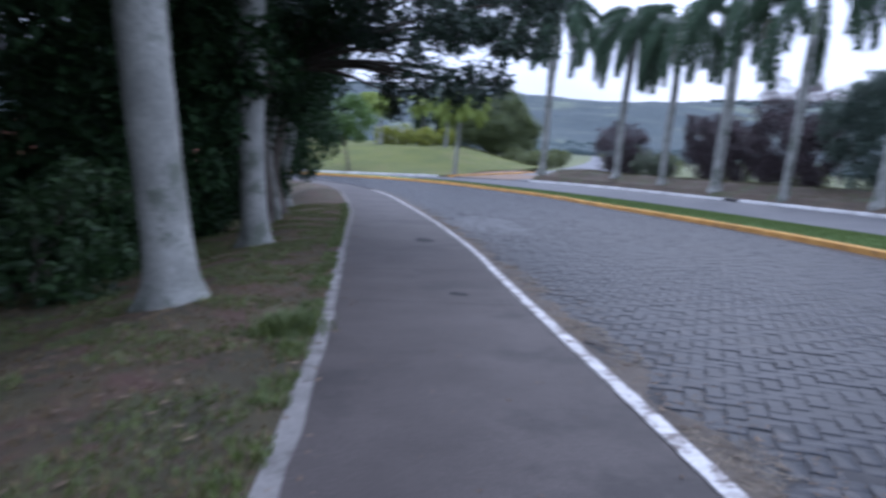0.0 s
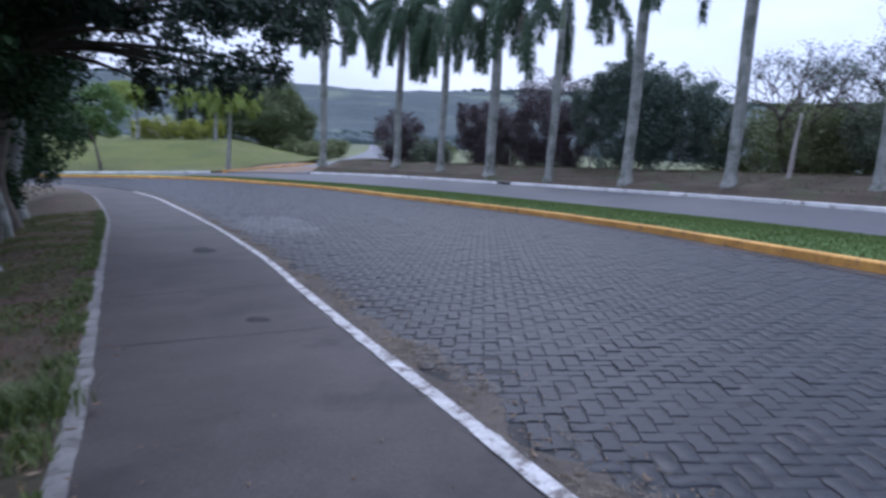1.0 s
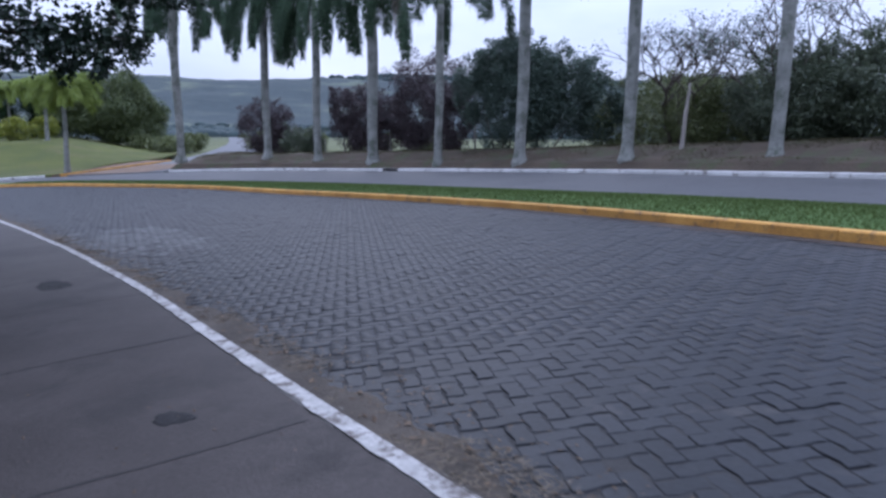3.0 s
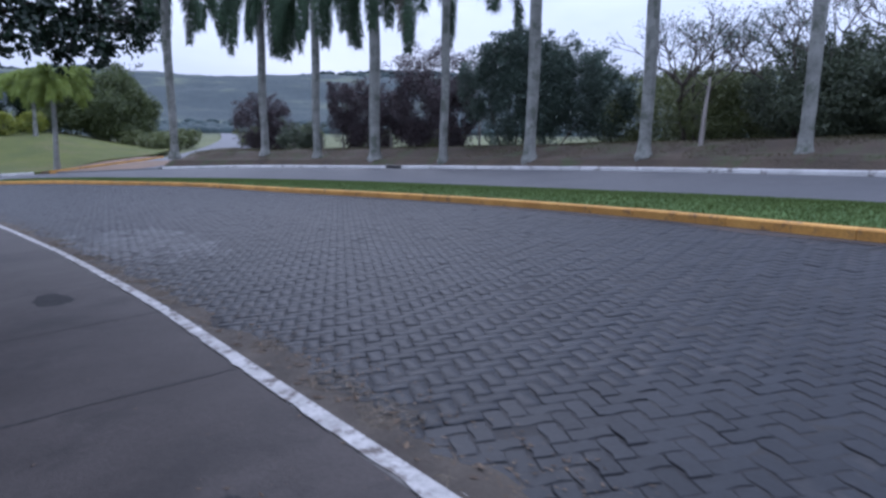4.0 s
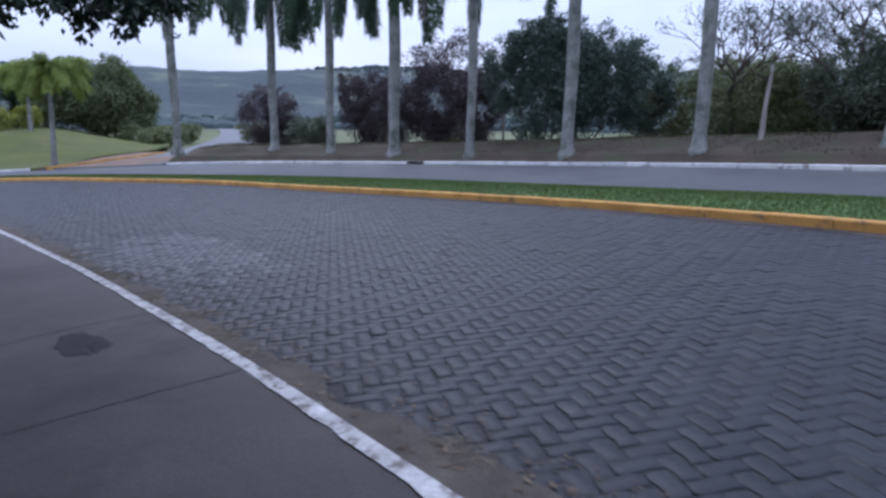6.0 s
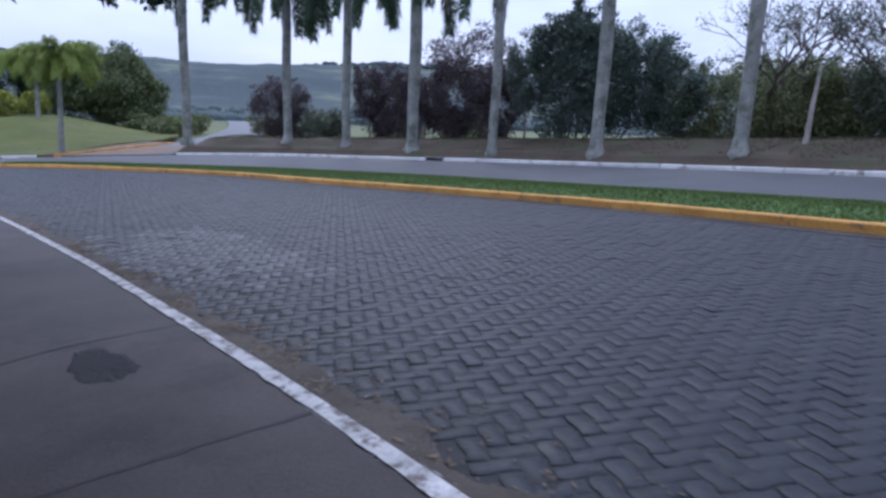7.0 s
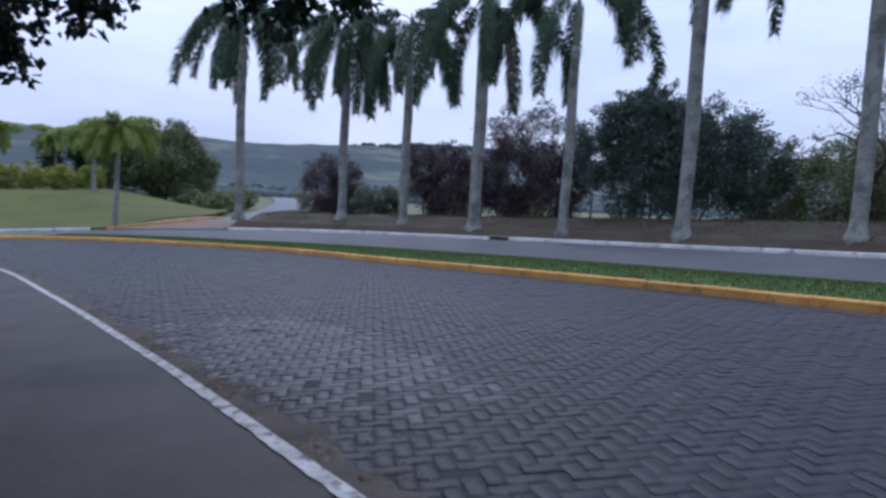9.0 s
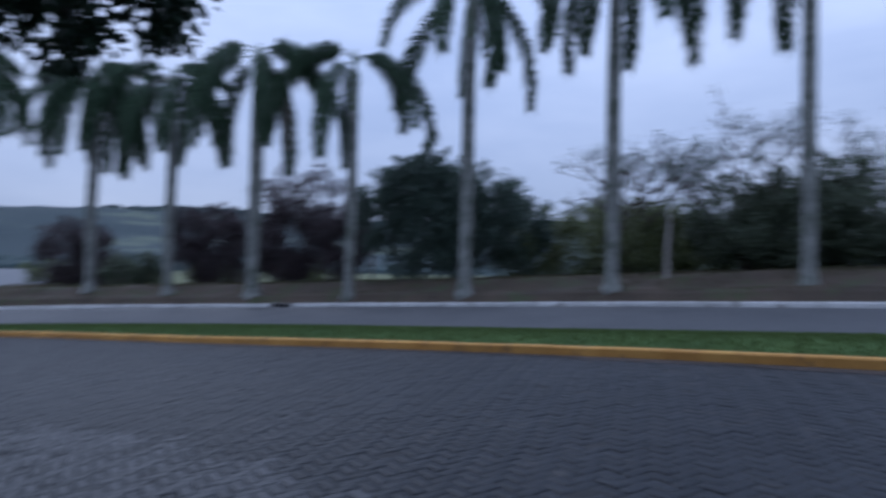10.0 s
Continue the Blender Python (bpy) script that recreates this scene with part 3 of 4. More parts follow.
def verge_at(x, y, h=0.0):
    return gz_at(x, y, float(verge_h(x, y)) + h)


def bank_at(x, y, h=0.0):
    return gz_at(x, y, float(bank_h(x, y)) + h)


# palms beyond the far kerb
for i, (x, y, h, lean) in enumerate([(7.6, 60.0, 14.4, (0, 0)), (12.0, 49.8, 11.6, (0.004, 0)), (14.1, 45.2, 11.2, (0.008, 0)), (15.8, 40.0, 11.6, (0.006, 0)), (17.45, 34.9, 10.5, (0.012, 0)),
                                     (18.99, 29.55, 12.6, (0.012, 0)), (20.14, 23.72, 13.0, (0.0, 0)), (20.8, 17.7, 13.0, (0.0, 0))]):
    royal_palm(x, y, bank_at(x, y), h, 100 + i, lean, girth=(1.12, 0.94, 0.88, 1.1, 0.78, 0.94, 0.88, 0.76)[i], fronds=(17, 20, 10, 10, 5, 8, 12, 12)[i], reach=(1.15, 1.0, 1.0, 1.02, 0.95, 0.95, 0.95, 0.95)[i],
               arches=((), (), (), (), ((2, -27), (1, 150)), (), (), ())[i], dead=((), (), (), ((1.15, -0.6, -1.3),), (), (), (), ())[i])
# palms on the near verge
for i, (x, y, lean) in enumerate([(-2.18, 7.62, -0.1), (-3.08, 13.0, -0.05)]):
    royal_palm(x, y, verge_at(x, y), 11.0, 140 + i, (lean, 0), girth=(0.92, 0.86)[i], flare=0.14, label="royal palm with a broad grey flared trunk on the verge")

# dark broadleaf trees on the near verge, overhanging the path
def overhang_tree():
    """The shade tree whose long low limbs reach over the path, leaves in loose hanging sprays."""
    x, y = -5.4, 20.5
    z = verge_at(x, y)
    blobs = [(0.4, 0.5, 6.8, 3.0, 4.2, 3.2), (-0.8, 4.5, 4.6, 2.2, 4.0, 3.4), (-2.0, -5.0, 6.0, 3.2, 4.0, 3.8), (-0.4, -2.5, 4.2, 2.0, 2.2, 2.2), (1.3, -8.2, 3.0, 0.8, 0.8, 1.3), (1.9, -7.8, 4.4, 1.0, 0.9, 0.9), (0.7, -9.8, 3.4, 0.9, 1.0, 1.7)]
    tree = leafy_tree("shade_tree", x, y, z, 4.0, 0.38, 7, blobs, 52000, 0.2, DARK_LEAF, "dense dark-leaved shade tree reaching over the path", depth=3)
    sprays = [(0.05, 16.0, 1.75, 0.36, 0.36, 0.5), (0.7, 16.4, 1.85, 0.36, 0.36, 0.5), (-0.55, 15.8, 2.2, 0.4, 0.4, 0.45), (1.0, 18.2, 1.75, 0.34, 0.36, 0.5), (1.52, 18.0, 2.0, 0.42, 0.42, 0.5), (0.4, 17.2, 1.62, 0.26, 0.28, 0.42),
              (-1.3, 19.6, 1.4, 0.36, 0.36, 0.5), (-0.65, 19.4, 1.8, 0.48, 0.42, 0.38), (-1.7, 20.0, 2.1, 0.6, 0.5, 0.5), (1.6, 17.4, 3.0, 1.1, 1.0, 0.5), (0.2, 16.9, 3.1, 1.1, 1.0, 0.5), (-1.9, 18.2, 2.9, 1.0, 1.2, 0.7),
              (0.3, 18.8, 3.7, 1.3, 1.2, 0.7), (2.3, 17.6, 4.0, 1.1, 1.2, 0.6), (-0.8, 17.0, 4.3, 1.6, 1.4, 0.8), (-2.6, 16.0, 4.0, 1.3, 1.5, 0.9), (1.2, 19.2, 5.0, 1.8, 1.6, 0.9), (-1.0, 20.5, 5.4, 2.0, 2.0, 1.0)]
    hub = Vector((-4.6, 19.6, z + 4.6))
    for i, s in enumerate(sprays):
        tip = Vector(s[:3])
        mid = hub.lerp(tip, 0.5) + Vector((0, 0, 0.7))
        rings = []
        for u in (0, 0.2, 0.4, 0.6, 0.8, 1.0):
            p = hub.lerp(mid, u).lerp(mid.lerp(tip, u), u)
            rings.append((tuple(p - tree.location), 0.075 * (1.1 - u) + 0.008))
        v, f = tube(rings, 6)
        mesh_object("limb", v, f, BARK, tree, True)
    me = leaf_cloud([(s[0] - x, s[1] - y, s[2] - z, *s[3:]) for s in sprays], 42000, 0.115, 77, 0.12, 0.5, 0.5, 0.32)
    me.materials.append(SPRAY_LEAF)
    spray = new("spray", me)
    spray.parent = tree


overhang_tree()
# added tree, out of view behind the start, to darken verge and palm trunks
leafy_tree("shade_tree", -6.5, -2.0, verge_at(-6.5, -2), 4.2, 0.35, 10, [(0, 0, 6.4, 3.8, 5, 3.6), (3.2, 3.0, 6.8, 2.6, 3.2, 2.2), (3.0, -3.5, 6.8, 2.6, 3.2, 2.2), (-2, 4.5, 4.2, 3, 3.5, 3.6)], 40000, 0.22, DARK_LEAF, "unseen dense dark-leaved tree added at the start of the verge to block light", depth=3)
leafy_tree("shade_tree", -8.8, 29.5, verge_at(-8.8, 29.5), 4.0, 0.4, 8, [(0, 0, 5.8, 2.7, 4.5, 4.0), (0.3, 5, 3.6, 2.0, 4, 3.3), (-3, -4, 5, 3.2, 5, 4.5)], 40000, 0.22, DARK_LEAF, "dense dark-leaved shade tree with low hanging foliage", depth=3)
# the last three flat blobs are unseen canopy, added to shade the verge palms
leafy_tree("shade_tree", -8.5, 10.0, verge_at(-8.5, 10), 4.2, 0.35, 9, [(0, 0, 6.2, 3.6, 6, 4.2), (1.6, 4.5, 5.2, 3.0, 4, 3.4), (2.5, -4, 6.0, 3, 4, 3.4), (2.6, 1.5, 6.8, 3.2, 3.5, 2.6), (5.2, 0, 7.0, 2.6, 4.0, 1.6), (4.6, 6, 7.0, 2.6, 4.0, 1.6), (5.4, -6, 7.2, 2.6, 4.0, 1.6)], 78000, 0.2, DARK_LEAF, "dense dark-leaved shade tree behind the verge palms, with unseen high canopy added for shade", depth=3)
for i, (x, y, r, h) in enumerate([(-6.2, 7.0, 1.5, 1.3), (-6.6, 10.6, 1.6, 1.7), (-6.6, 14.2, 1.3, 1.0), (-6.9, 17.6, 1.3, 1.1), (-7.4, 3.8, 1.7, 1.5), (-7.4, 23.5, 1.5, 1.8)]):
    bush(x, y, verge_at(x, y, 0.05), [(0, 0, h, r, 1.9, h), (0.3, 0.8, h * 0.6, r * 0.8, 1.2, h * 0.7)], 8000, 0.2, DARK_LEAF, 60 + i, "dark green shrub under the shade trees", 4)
for i, (x, y) in enumerate([(-4.7, 9.3), (-5.0, 11.4), (-5.6, 7.9)]):
    bush(x, y, verge_at(x, y), [(0, 0, 0.6, 0.8, 1.0, 0.65), (-0.5, 0.4, 0.8, 0.7, 0.8, 0.7)], 3200, 0.16, SHRUB_LEAF, 130 + i, "low leafy green shrub on the shaded slope behind the palms", 4, 8)
# slim side stems beside the verge palms
for i, (x, y, r) in enumerate([(-4.6, 18.0, 0.17), (-4.9, 19.6, 0.15), (-5.5, 22.2, 0.2), (-6.3, 26.0, 0.2)]):
    st = tagged(new("slim_trunk"), "slim pale-streaked trunk rooted in the verge", "tree trunk", "slim trunks on the verge")
    st.location = (x, y, verge_at(x, y, -0.05))
    rng = random.Random(i)
    v, f = tube([((0.12 * math.sin(k * 0.9 + i), 0.1 * math.cos(k * 1.1), k * 0.55), r * (1 + 0.7 * math.exp(-k * 1.4)) * rng.uniform(0.92, 1.05)) for k in range(11)], 10)
    mesh_object("trunk", v, f, PALM_BARK if i % 2 else BARK, st, True)

# shrubs and trees beyond the far kerb
bush(14.2, 59.8, gz_at(14.2, 59.8, 0.3), [(0, 0, 2.4, 2.3, 2.2, 2.4), (1.6, -0.6, 1.4, 1.6, 1.4, 1.5)], 22000, 0.15, PURPLE_LEAF, 21, "rounded purple-brown shrub behind the palms", 5, 14)
bush(19.2, 51.0, bank_at(19.2, 51.0), [(0, 0, 2.7, 2.0, 2.2, 2.6), (0.9, -3.0, 2.4, 2.0, 2.2, 2.4), (-0.4, 1.6, 3.6, 1.2, 1.2, 1.4)], 38000, 0.15, PURPLE_LEAF, 22, "dense purple-leaved hedge shrub behind the palms", 6, 22)
bush(15.5, 54.0, bank_at(15.5, 54.0), [(0, 0, 1.0, 1.3, 1.3, 1.1), (0.9, -1.2, 0.9, 1.0, 1.0, 0.9)], 9000, 0.15, HEDGE_LEAF, 28, "low olive-green shrub with bare sticks behind the palms", 7, 12)
bush(21.0, 44.0, bank_at(21.0, 44.0), [(0, 0, 2.6, 2.1, 2.6, 2.6), (0.6, -3.2, 2.3, 1.9, 2.4, 2.3)], 36000, 0.15, PURPLE_LEAF, 23, "tall purple-leaved shrub with open airy top", 6, 26)
leafy_tree("airy_shrub", 21.4, 44.6, bank_at(21.4, 44.6), 2.6, 0.1, 33, [(0, 0, 5.6, 1.5, 2.2, 1.0)], 5500, 0.13, PURPLE_LEAF, "upright twiggy shrub with sparse purple leaves", "shrub", depth=4, twiggy=0.5)
bush(22.4, 34.5, bank_at(22.4, 34.5), [(0, 0, 2.7, 2.2, 2.6, 2.7), (0, 0.3, 4.9, 1.5, 1.7, 1.5), (-1.2, 2.2, 3.2, 1.5, 1.5, 1.9), (2.0, -1.6, 3.0, 2.0, 2.0, 2.4), (3.6, -2.7, 2.3, 1.6, 1.7, 2.1), (-0.9, 1.0, 4.2, 1.4, 1.5, 1.6), (1.1, -0.8, 4.3, 1.3, 1.4, 1.5), (1.0, -0.5, 2.2, 1.6, 1.8, 1.8)], 105000, 0.15, BUSH_LEAF, 24, "large dark green thicket behind the palms", 9, 46)
bush(28.4, 28.6, gz_at(26, 28.6, -0.1), [(0, 0, 2.3, 2.6, 2.6, 2.3), (1.5, -2.0, 2.4, 2.2, 2.4, 2.2), (-0.8, 2.6, 2.2, 2.2, 2.6, 2.2)], 36000, 0.15, OLIVE_LEAF, 25, "pale olive-green scrub in the field behind the palms", 6, 20)
bush(25.8, 25.6, bank_at(25.8, 25.6), [(0, 0, 1.4, 1.7, 2.2, 1.5), (0.8, -1.6, 1.3, 1.5, 1.6, 1.4)], 20000, 0.14, OLIVE_LEAF, 27, "pale olive-green scrub behind the palms", 6, 18)
bush(25.8, 21.0, bank_at(25.8, 21.0), [(0, 0, 1.7, 1.8, 2.4, 1.75), (-0.4, -1.6, 1.5, 1.7, 2.0, 1.6)], 32000, 0.14, HEDGE_LEAF, 29, "dark olive-green thicket behind the palms", 6, 20)
bush(25.4, 16.5, bank_at(25.4, 16.5), [(0, 0, 1.7, 2.0, 3.0, 1.8), (0.2, -4.6, 1.7, 2.0, 2.8, 1.8), (0.1, -2.3, 1.5, 2.0, 2.2, 1.6), (-0.3, 2.4, 1.5, 1.7, 2.0, 1.6)], 60000, 0.15, HEDGE_LEAF, 26, "dark green thicket behind the palms", 6, 26)
for i, (x, y, h) in enumerate([(30.0, 22.0, 2.2), (30.5, 15.0, 2.4), (30.0, 8.5, 2.3)]):
    bush(x, y, gz_at(26, y, -0.1), [(0, 0, h * 0.8, 2.2, 3.0, h), (0.4, -3.0, h * 0.7, 2.0, 2.6, h * 0.9)], 15000, 0.19, OLIVE_LEAF, 120 + i, "pale olive scrub in the field beyond the thicket", 5)
PALE_BARK = surface("pale_smooth_bark", (0.22, 0.2, 0.18), (0.34, 0.31, 0.28), 1.5, 20, 0.9, 0.5, 0.02)
def airy_tree(x, y, seed, tall, leaves):
    """A tree of twisting thin limbs whose small leaves leave the sky showing through."""
    rng = random.Random(seed)
    tree = tagged(new("airy_tree"), "open-crowned tree with twisting bare limbs and sparse leaves", "tree", "airy trees behind the palms")
    tree.location = (x, y, bank_at(x, y))
    tips = []
    for k in range(3):
        a = k * 2.1 + rng.uniform(-0.4, 0.4)
        tubes = []
        limbs(rng, (0.15 * math.cos(a), 0.15 * math.sin(a), -0.3), (0.35 * math.cos(a), 0.35 * math.sin(a), 1), tall * 0.86, 0.11, 5, tubes, tips, 0.75, 0.64)
        v, f = joined(tubes)
        mesh_object("limb", v, f, BARK, tree, True)
    me = leaf_cloud([(t.x, t.y, t.z, 0.34, 0.34, 0.26) for t in tips if rng.random() < 0.6], int(leaves * 0.32), 0.1, seed, 0.1, 0.3, 0.6)
    me.materials.append(BUSH_LEAF)
    crown = new("crown", me)
    crown.parent = tree


for i, (x, y, tall, n) in enumerate([(25.6, 26.0, 2.4, 9500), (26.2, 21.0, 2.6, 9000), (26.6, 16.0, 2.6, 8000), (26.4, 11.0, 2.6, 7500), (25.8, 6.5, 2.5, 7500)]):
    airy_tree(x, y, 31 + i, tall, n)
# one pale young trunk at the front of the scrub
sap = tagged(new("sapling"), "slim pale young trunk leaning at the edge of the scrub", "tree trunk")
sap.location = (21.9, 22.5, bank_at(21.9, 22.5))
v, f = tube([((0.02 * k + 0.02 * math.sin(k * 1.3), -0.01 * k, -0.2 + 0.4 * k), 0.105 - 0.008 * k) for k in range(8)], 9)
mesh_object("trunk", v, f, PALE_BARK, sap, True)
me = leaf_cloud([(0.15, -0.08, 2.75, 0.6, 0.6, 0.5)], 140, 0.12, 39, 0.2, 0.3)
me.materials.append(OLIVE_LEAF)
new("crown", me).parent = sap

# the lawn beyond the junction
def lawn_palm(x, y, z, height, seed, label):
    rng = random.Random(seed)
    palm = tagged(new("lawn_palm"), label, "palm tree", "small palms on the lawn")
    palm.location = (x, y, z)
    v, f = tube([((0.1 * math.sin(u * 3 + seed), 0, -0.2 + (height + 0.2) * u), 0.2 - 0.09 * u + 0.08 * math.exp(-u * 14)) for u in np.linspace(0, 1, 10)], 10)
    mesh_object("trunk", v, f, PALM_BARK, palm, True)
    for i in range(22):
        fr = new("frond", LIME_SET[i % 3])
        fr.parent = palm
        fr.matrix_basis = pose(0.1 * math.sin(3 + seed), 0, height - 0.05, rng.uniform(-12, 12), rng.uniform(-12, 12), i * 137.5) @ Matrix.Scale(rng.uniform(1.15, 1.5), 4)


LAWN_THINGS = [(-0.35, 59.3, 6.3), (-2.2, 78.0, 5.0), (-10.4, 80.0, 5.0), (-12.5, 90.0, 6.0), (-6.0, 92.0, 5.5)]
for i, (x, y, h) in enumerate(LAWN_THINGS):
    lawn_palm(x, y, gz_at(x, y) + float(lawn_rise(x, y)), h, 200 + i, "lime-green feathery palm with a pale trunk on the lawn")
leafy_tree("round_tree", 4.6, 90.0, gz_at(4.6, 90, 0.8), 3.0, 0.3, 41, [(0, 0, 4.6, 4.2, 4.0, 4.0), (2.6, 0, 3.2, 2.6, 2.4, 3.0), (-3.8, 0, 4.2, 3.6, 2.8, 3.6), (0.3, -1.5, 3.0, 3.0, 2.4, 2.8)], 84000, 0.28, TREE_LEAF, "broad round green tree behind the lawn")
leafy_tree("round_tree", -1.0, 96.0, gz_at(-1, 96, 1.5), 3.0, 0.3, 42, [(0, 0, 3.6, 3.6, 3.0, 3.4), (-4, 0, 3.0, 3.0, 3.0, 2.8)], 14000, 0.3, DARK_LEAF, "dark green tree behind the lawn palms")
leafy_tree("bright_tree", -10.2, 59.8, gz_at(-10.2, 59.8, 0.2), 2.4, 0.16, 43, [(0, 0, 4.8, 2.4, 2.4, 2.0), (-1.5, 1, 3.8, 1.8, 2, 1.6)], 11000, 0.24, BRIGHT_LEAF, "small bright green tree at the bend", depth=3)
for i, (x, y, r) in enumerate([(-5.0, 84.0, 1.7), (-7.6, 82.5, 1.5), (-10.0, 84.0, 1.6), (-2.6, 86.0, 1.4)]):
    bush(x, y, gz_at(x, y) + float(lawn_rise(x, y)), [(0, 0, 1.1, r, 1.4, 1.2)], 3500, 0.24, LIME_LEAF, 80 + i, "yellow-green ornamental shrub on the lawn", 4)
for i, (x, y, r) in enumerate([(8.6, 80.0, 1.6), (10.5, 84.0, 2.0), (12.6, 88.0, 1.8), (19.5, 82.0, 2.2), (24.0, 78.0, 2.4), (6.8, 86.0, 1.5), (24.5, 60.0, 2.0), (27.0, 52.0, 2.2)]):
    bush(x, y, gz_at(x, y, 0.0), [(0, 0, 1.0, r, 1.6, 1.1)], 3500, 0.24, OLIVE_LEAF, 90 + i, "dry olive scrub beside the side road", 4)

# weathered fence posts behind the palms
for i in range(9):
    x, y = 16.2 + 0.75 * i, 59.5 - 2.6 * i
    rng = random.Random(300 + i)
    v, f = tube([((0, 0, -0.3), 0.075), ((0.02, 0, 0.6), 0.07), ((rng.uniform(-0.05, 0.05), 0, 1.5), 0.068), ((0.02, 0, 1.54), 0.04)], 7)
    post = tagged(mesh_object("fence_post", v, f, PALE_BARK, None, True), "weathered grey wooden fence post in the scrub", "post", "fence posts behind the palms")
    post.location = (x, y, bank_at(x, y))

# woods on the far slopes, with distance haze put into their colour
def far_woods(count=7000):
    r = np.random.default_rng(5)
    bm = bmesh.new()
    bmesh.ops.create_icosphere(bm, subdivisions=1, radius=1.0)
    base = np.array([v.co[:] for v in bm.verts])
    tri = [tuple(v.index for v in f.verts) for f in bm.faces]
    bm.free()
    shapes = [base * (1 + 0.4 * np.array([noise.noise(tuple(q * 2.3 + (k * 9.0, 0, 0))) for q in base])[:, None]) for k in range(14)]
    xs, ys = [], []
    while len(xs) < count:
        a, d = radians(r.uniform(-20, 75)), 165 + 300 * r.random() ** 1.2
        x, y = d * math.sin(a), 12 + d * math.cos(a)
        if noise.noise((x * 0.006, y * 0.014, 9.0)) > -0.12:
            xs.append(x)
            ys.append(y)
    for _ in range(2600):
        a, d = radians(r.uniform(-20, 75)), r.uniform(1120, 1420)
        xs.append(d * math.sin(a))
        ys.append(12 + d * math.cos(a))
    zs = terrain_z(np.array(xs), np.array(ys))
    verts = []
    for i, (x, y, z) in enumerate(zip(xs, ys, zs)):
        s = r.uniform(0.9, 1.9) * (1 + math.hypot(x, y) / 600)
        verts.append(shapes[i % 14] * (s * 1.7, s * 1.7, s * 0.8) + (x, y, z + s * 0.2))
    verts = np.vstack(verts)
    faces = (np.arange(len(xs))[:, None, None] * len(base) + np.array(tri)[None]).reshape(-1, 3).tolist()
    ob = mesh_object("far_woods", verts, faces, HAZED_LEAF, None, True)
    tagged(ob, "dark green woods on the distant slopes, haze blue put into their colour", "woods", kind="stuff")


# canopy green shifted to blue and lightened: aerial haze set as base colour
HAZED_LEAF = surface("hazed_tree_canopy", (0.034, 0.052, 0.054), (0.056, 0.078, 0.074), 0.02, 0.3, 1.0, 0.2, 0.3)
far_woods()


# houses glimpsed far off
def house(x, y, z, w, d, h, turn, wall_mat, roof_mat, label):
    hs = tagged(new("house"), label, "house")
    hs.matrix_world = pose(x, y, z, 0, 0, turn)
    v = [(sx * w / 2, sy * d / 2, zz) for zz in (-1.5, h) for sx, sy in ((-1, -1), (1, -1), (1, 1), (-1, 1))]
    mesh_object("wall", v, [(0, 1, 5, 4), (1, 2, 6, 5), (2, 3, 7, 6), (3, 0, 4, 7), (4, 5, 6, 7)], wall_mat, hs)
    o = 0.6
    v = [(-w / 2 - o, -d / 2 - o, h), (w / 2 + o, -d / 2 - o, h), (w / 2 + o, d / 2 + o, h), (-w / 2 - o, d / 2 + o, h), (-w / 2 - o, 0, h + d * 0.28), (w / 2 + o, 0, h + d * 0.28)]
    v += [(a, b, c + 0.18) for a, b, c in v]
    mesh_object("roof", v, [(6, 7, 11, 10), (8, 9, 10, 11), (0, 1, 7, 6), (2, 3, 9, 8), (1, 2, 8, 11, 7), (3, 0, 6, 10, 9), (0, 4, 5, 1), (2, 5, 4, 3)], roof_mat, hs)
    for i in (-1, 1):
        bm = bmesh.new()
        bmesh.ops.create_cube(bm, size=1, matrix=pose(i * w * 0.25, -d / 2 - 0.02, h * 0.55) @ Matrix.Diagonal((1.3, 0.1, 1.1, 1)))
        part("window", bm, TAR_AND_OPENINGS, hs)


STUCCO = surface("pale_stucco", (0.5, 0.46, 0.42), (0.62, 0.58, 0.53), 0.6, 12, 0.9, 0.3, 0.01)
CLAY = surface("clay_tiles", (0.3, 0.12, 0.07), (0.45, 0.2, 0.12), 0.8, 9, 0.9, 0.6, 0.03)
house(-17.0, 30.5, gz_at(-14, 31, -1.5), 9, 7, 2.6, 60, STUCCO, CLAY, "low pale house with a clay-tile roof behind the trees")
house(-26.0, 215.0, -4.5, 10, 8, 3.0, 15, STUCCO, CONCRETE, "small white building in the valley")

# ---- side road, patches, dirt, grass and litter ----
SIDE_PAVING = surface("worn_grey_side_paving", (0.075, 0.08, 0.088), (0.12, 0.124, 0.13), 0.3, 10, 0.8, 0.5, 0.01, stain=(0.1, 0.085, 0.065), stain_scale=0.4)
SOIL = surface("orange_soil", (0.13, 0.085, 0.055), (0.2, 0.135, 0.09), 0.6, 14, 0.95, 0.6, 0.02, stain=(0.1, 0.085, 0.06), stain_scale=0.7)
side = strip("side_road", curve([(-0.4, 57.3), (3.2, 62), (7.6, 68), (13, 81), (20, 105), (27, 140)]), curve([(5.6, 54.4), (8.8, 60), (12.8, 67), (18.4, 80), (27, 104), (36, 138)]), SIDE_PAVING, rise=lambda u, x, y: 0.04 + 0.0 * x, across=4, n=120)
tagged(side, "pale side road leaving the junction downhill", "road", kind="structure")
kerb("side_kerb", curve([(-0.9, 57.6), (2.7, 62.2), (7.6, 68)]), 0.15, 0.16, YELLOW_PAINT, "weathered yellow-painted kerb curving into the side road", 1.0)
soil = strip("bare_soil", curve([(-1.6, 57.9), (1.6, 62.4), (5.0, 66.5)]), curve([(-1.0, 57.7), (2.6, 62.2), (7.4, 68)]), SOIL, rise=lambda u, x, y: (1 - u) * (lawn_rise(x, y) - 0.01) + u * 0.16, across=6)
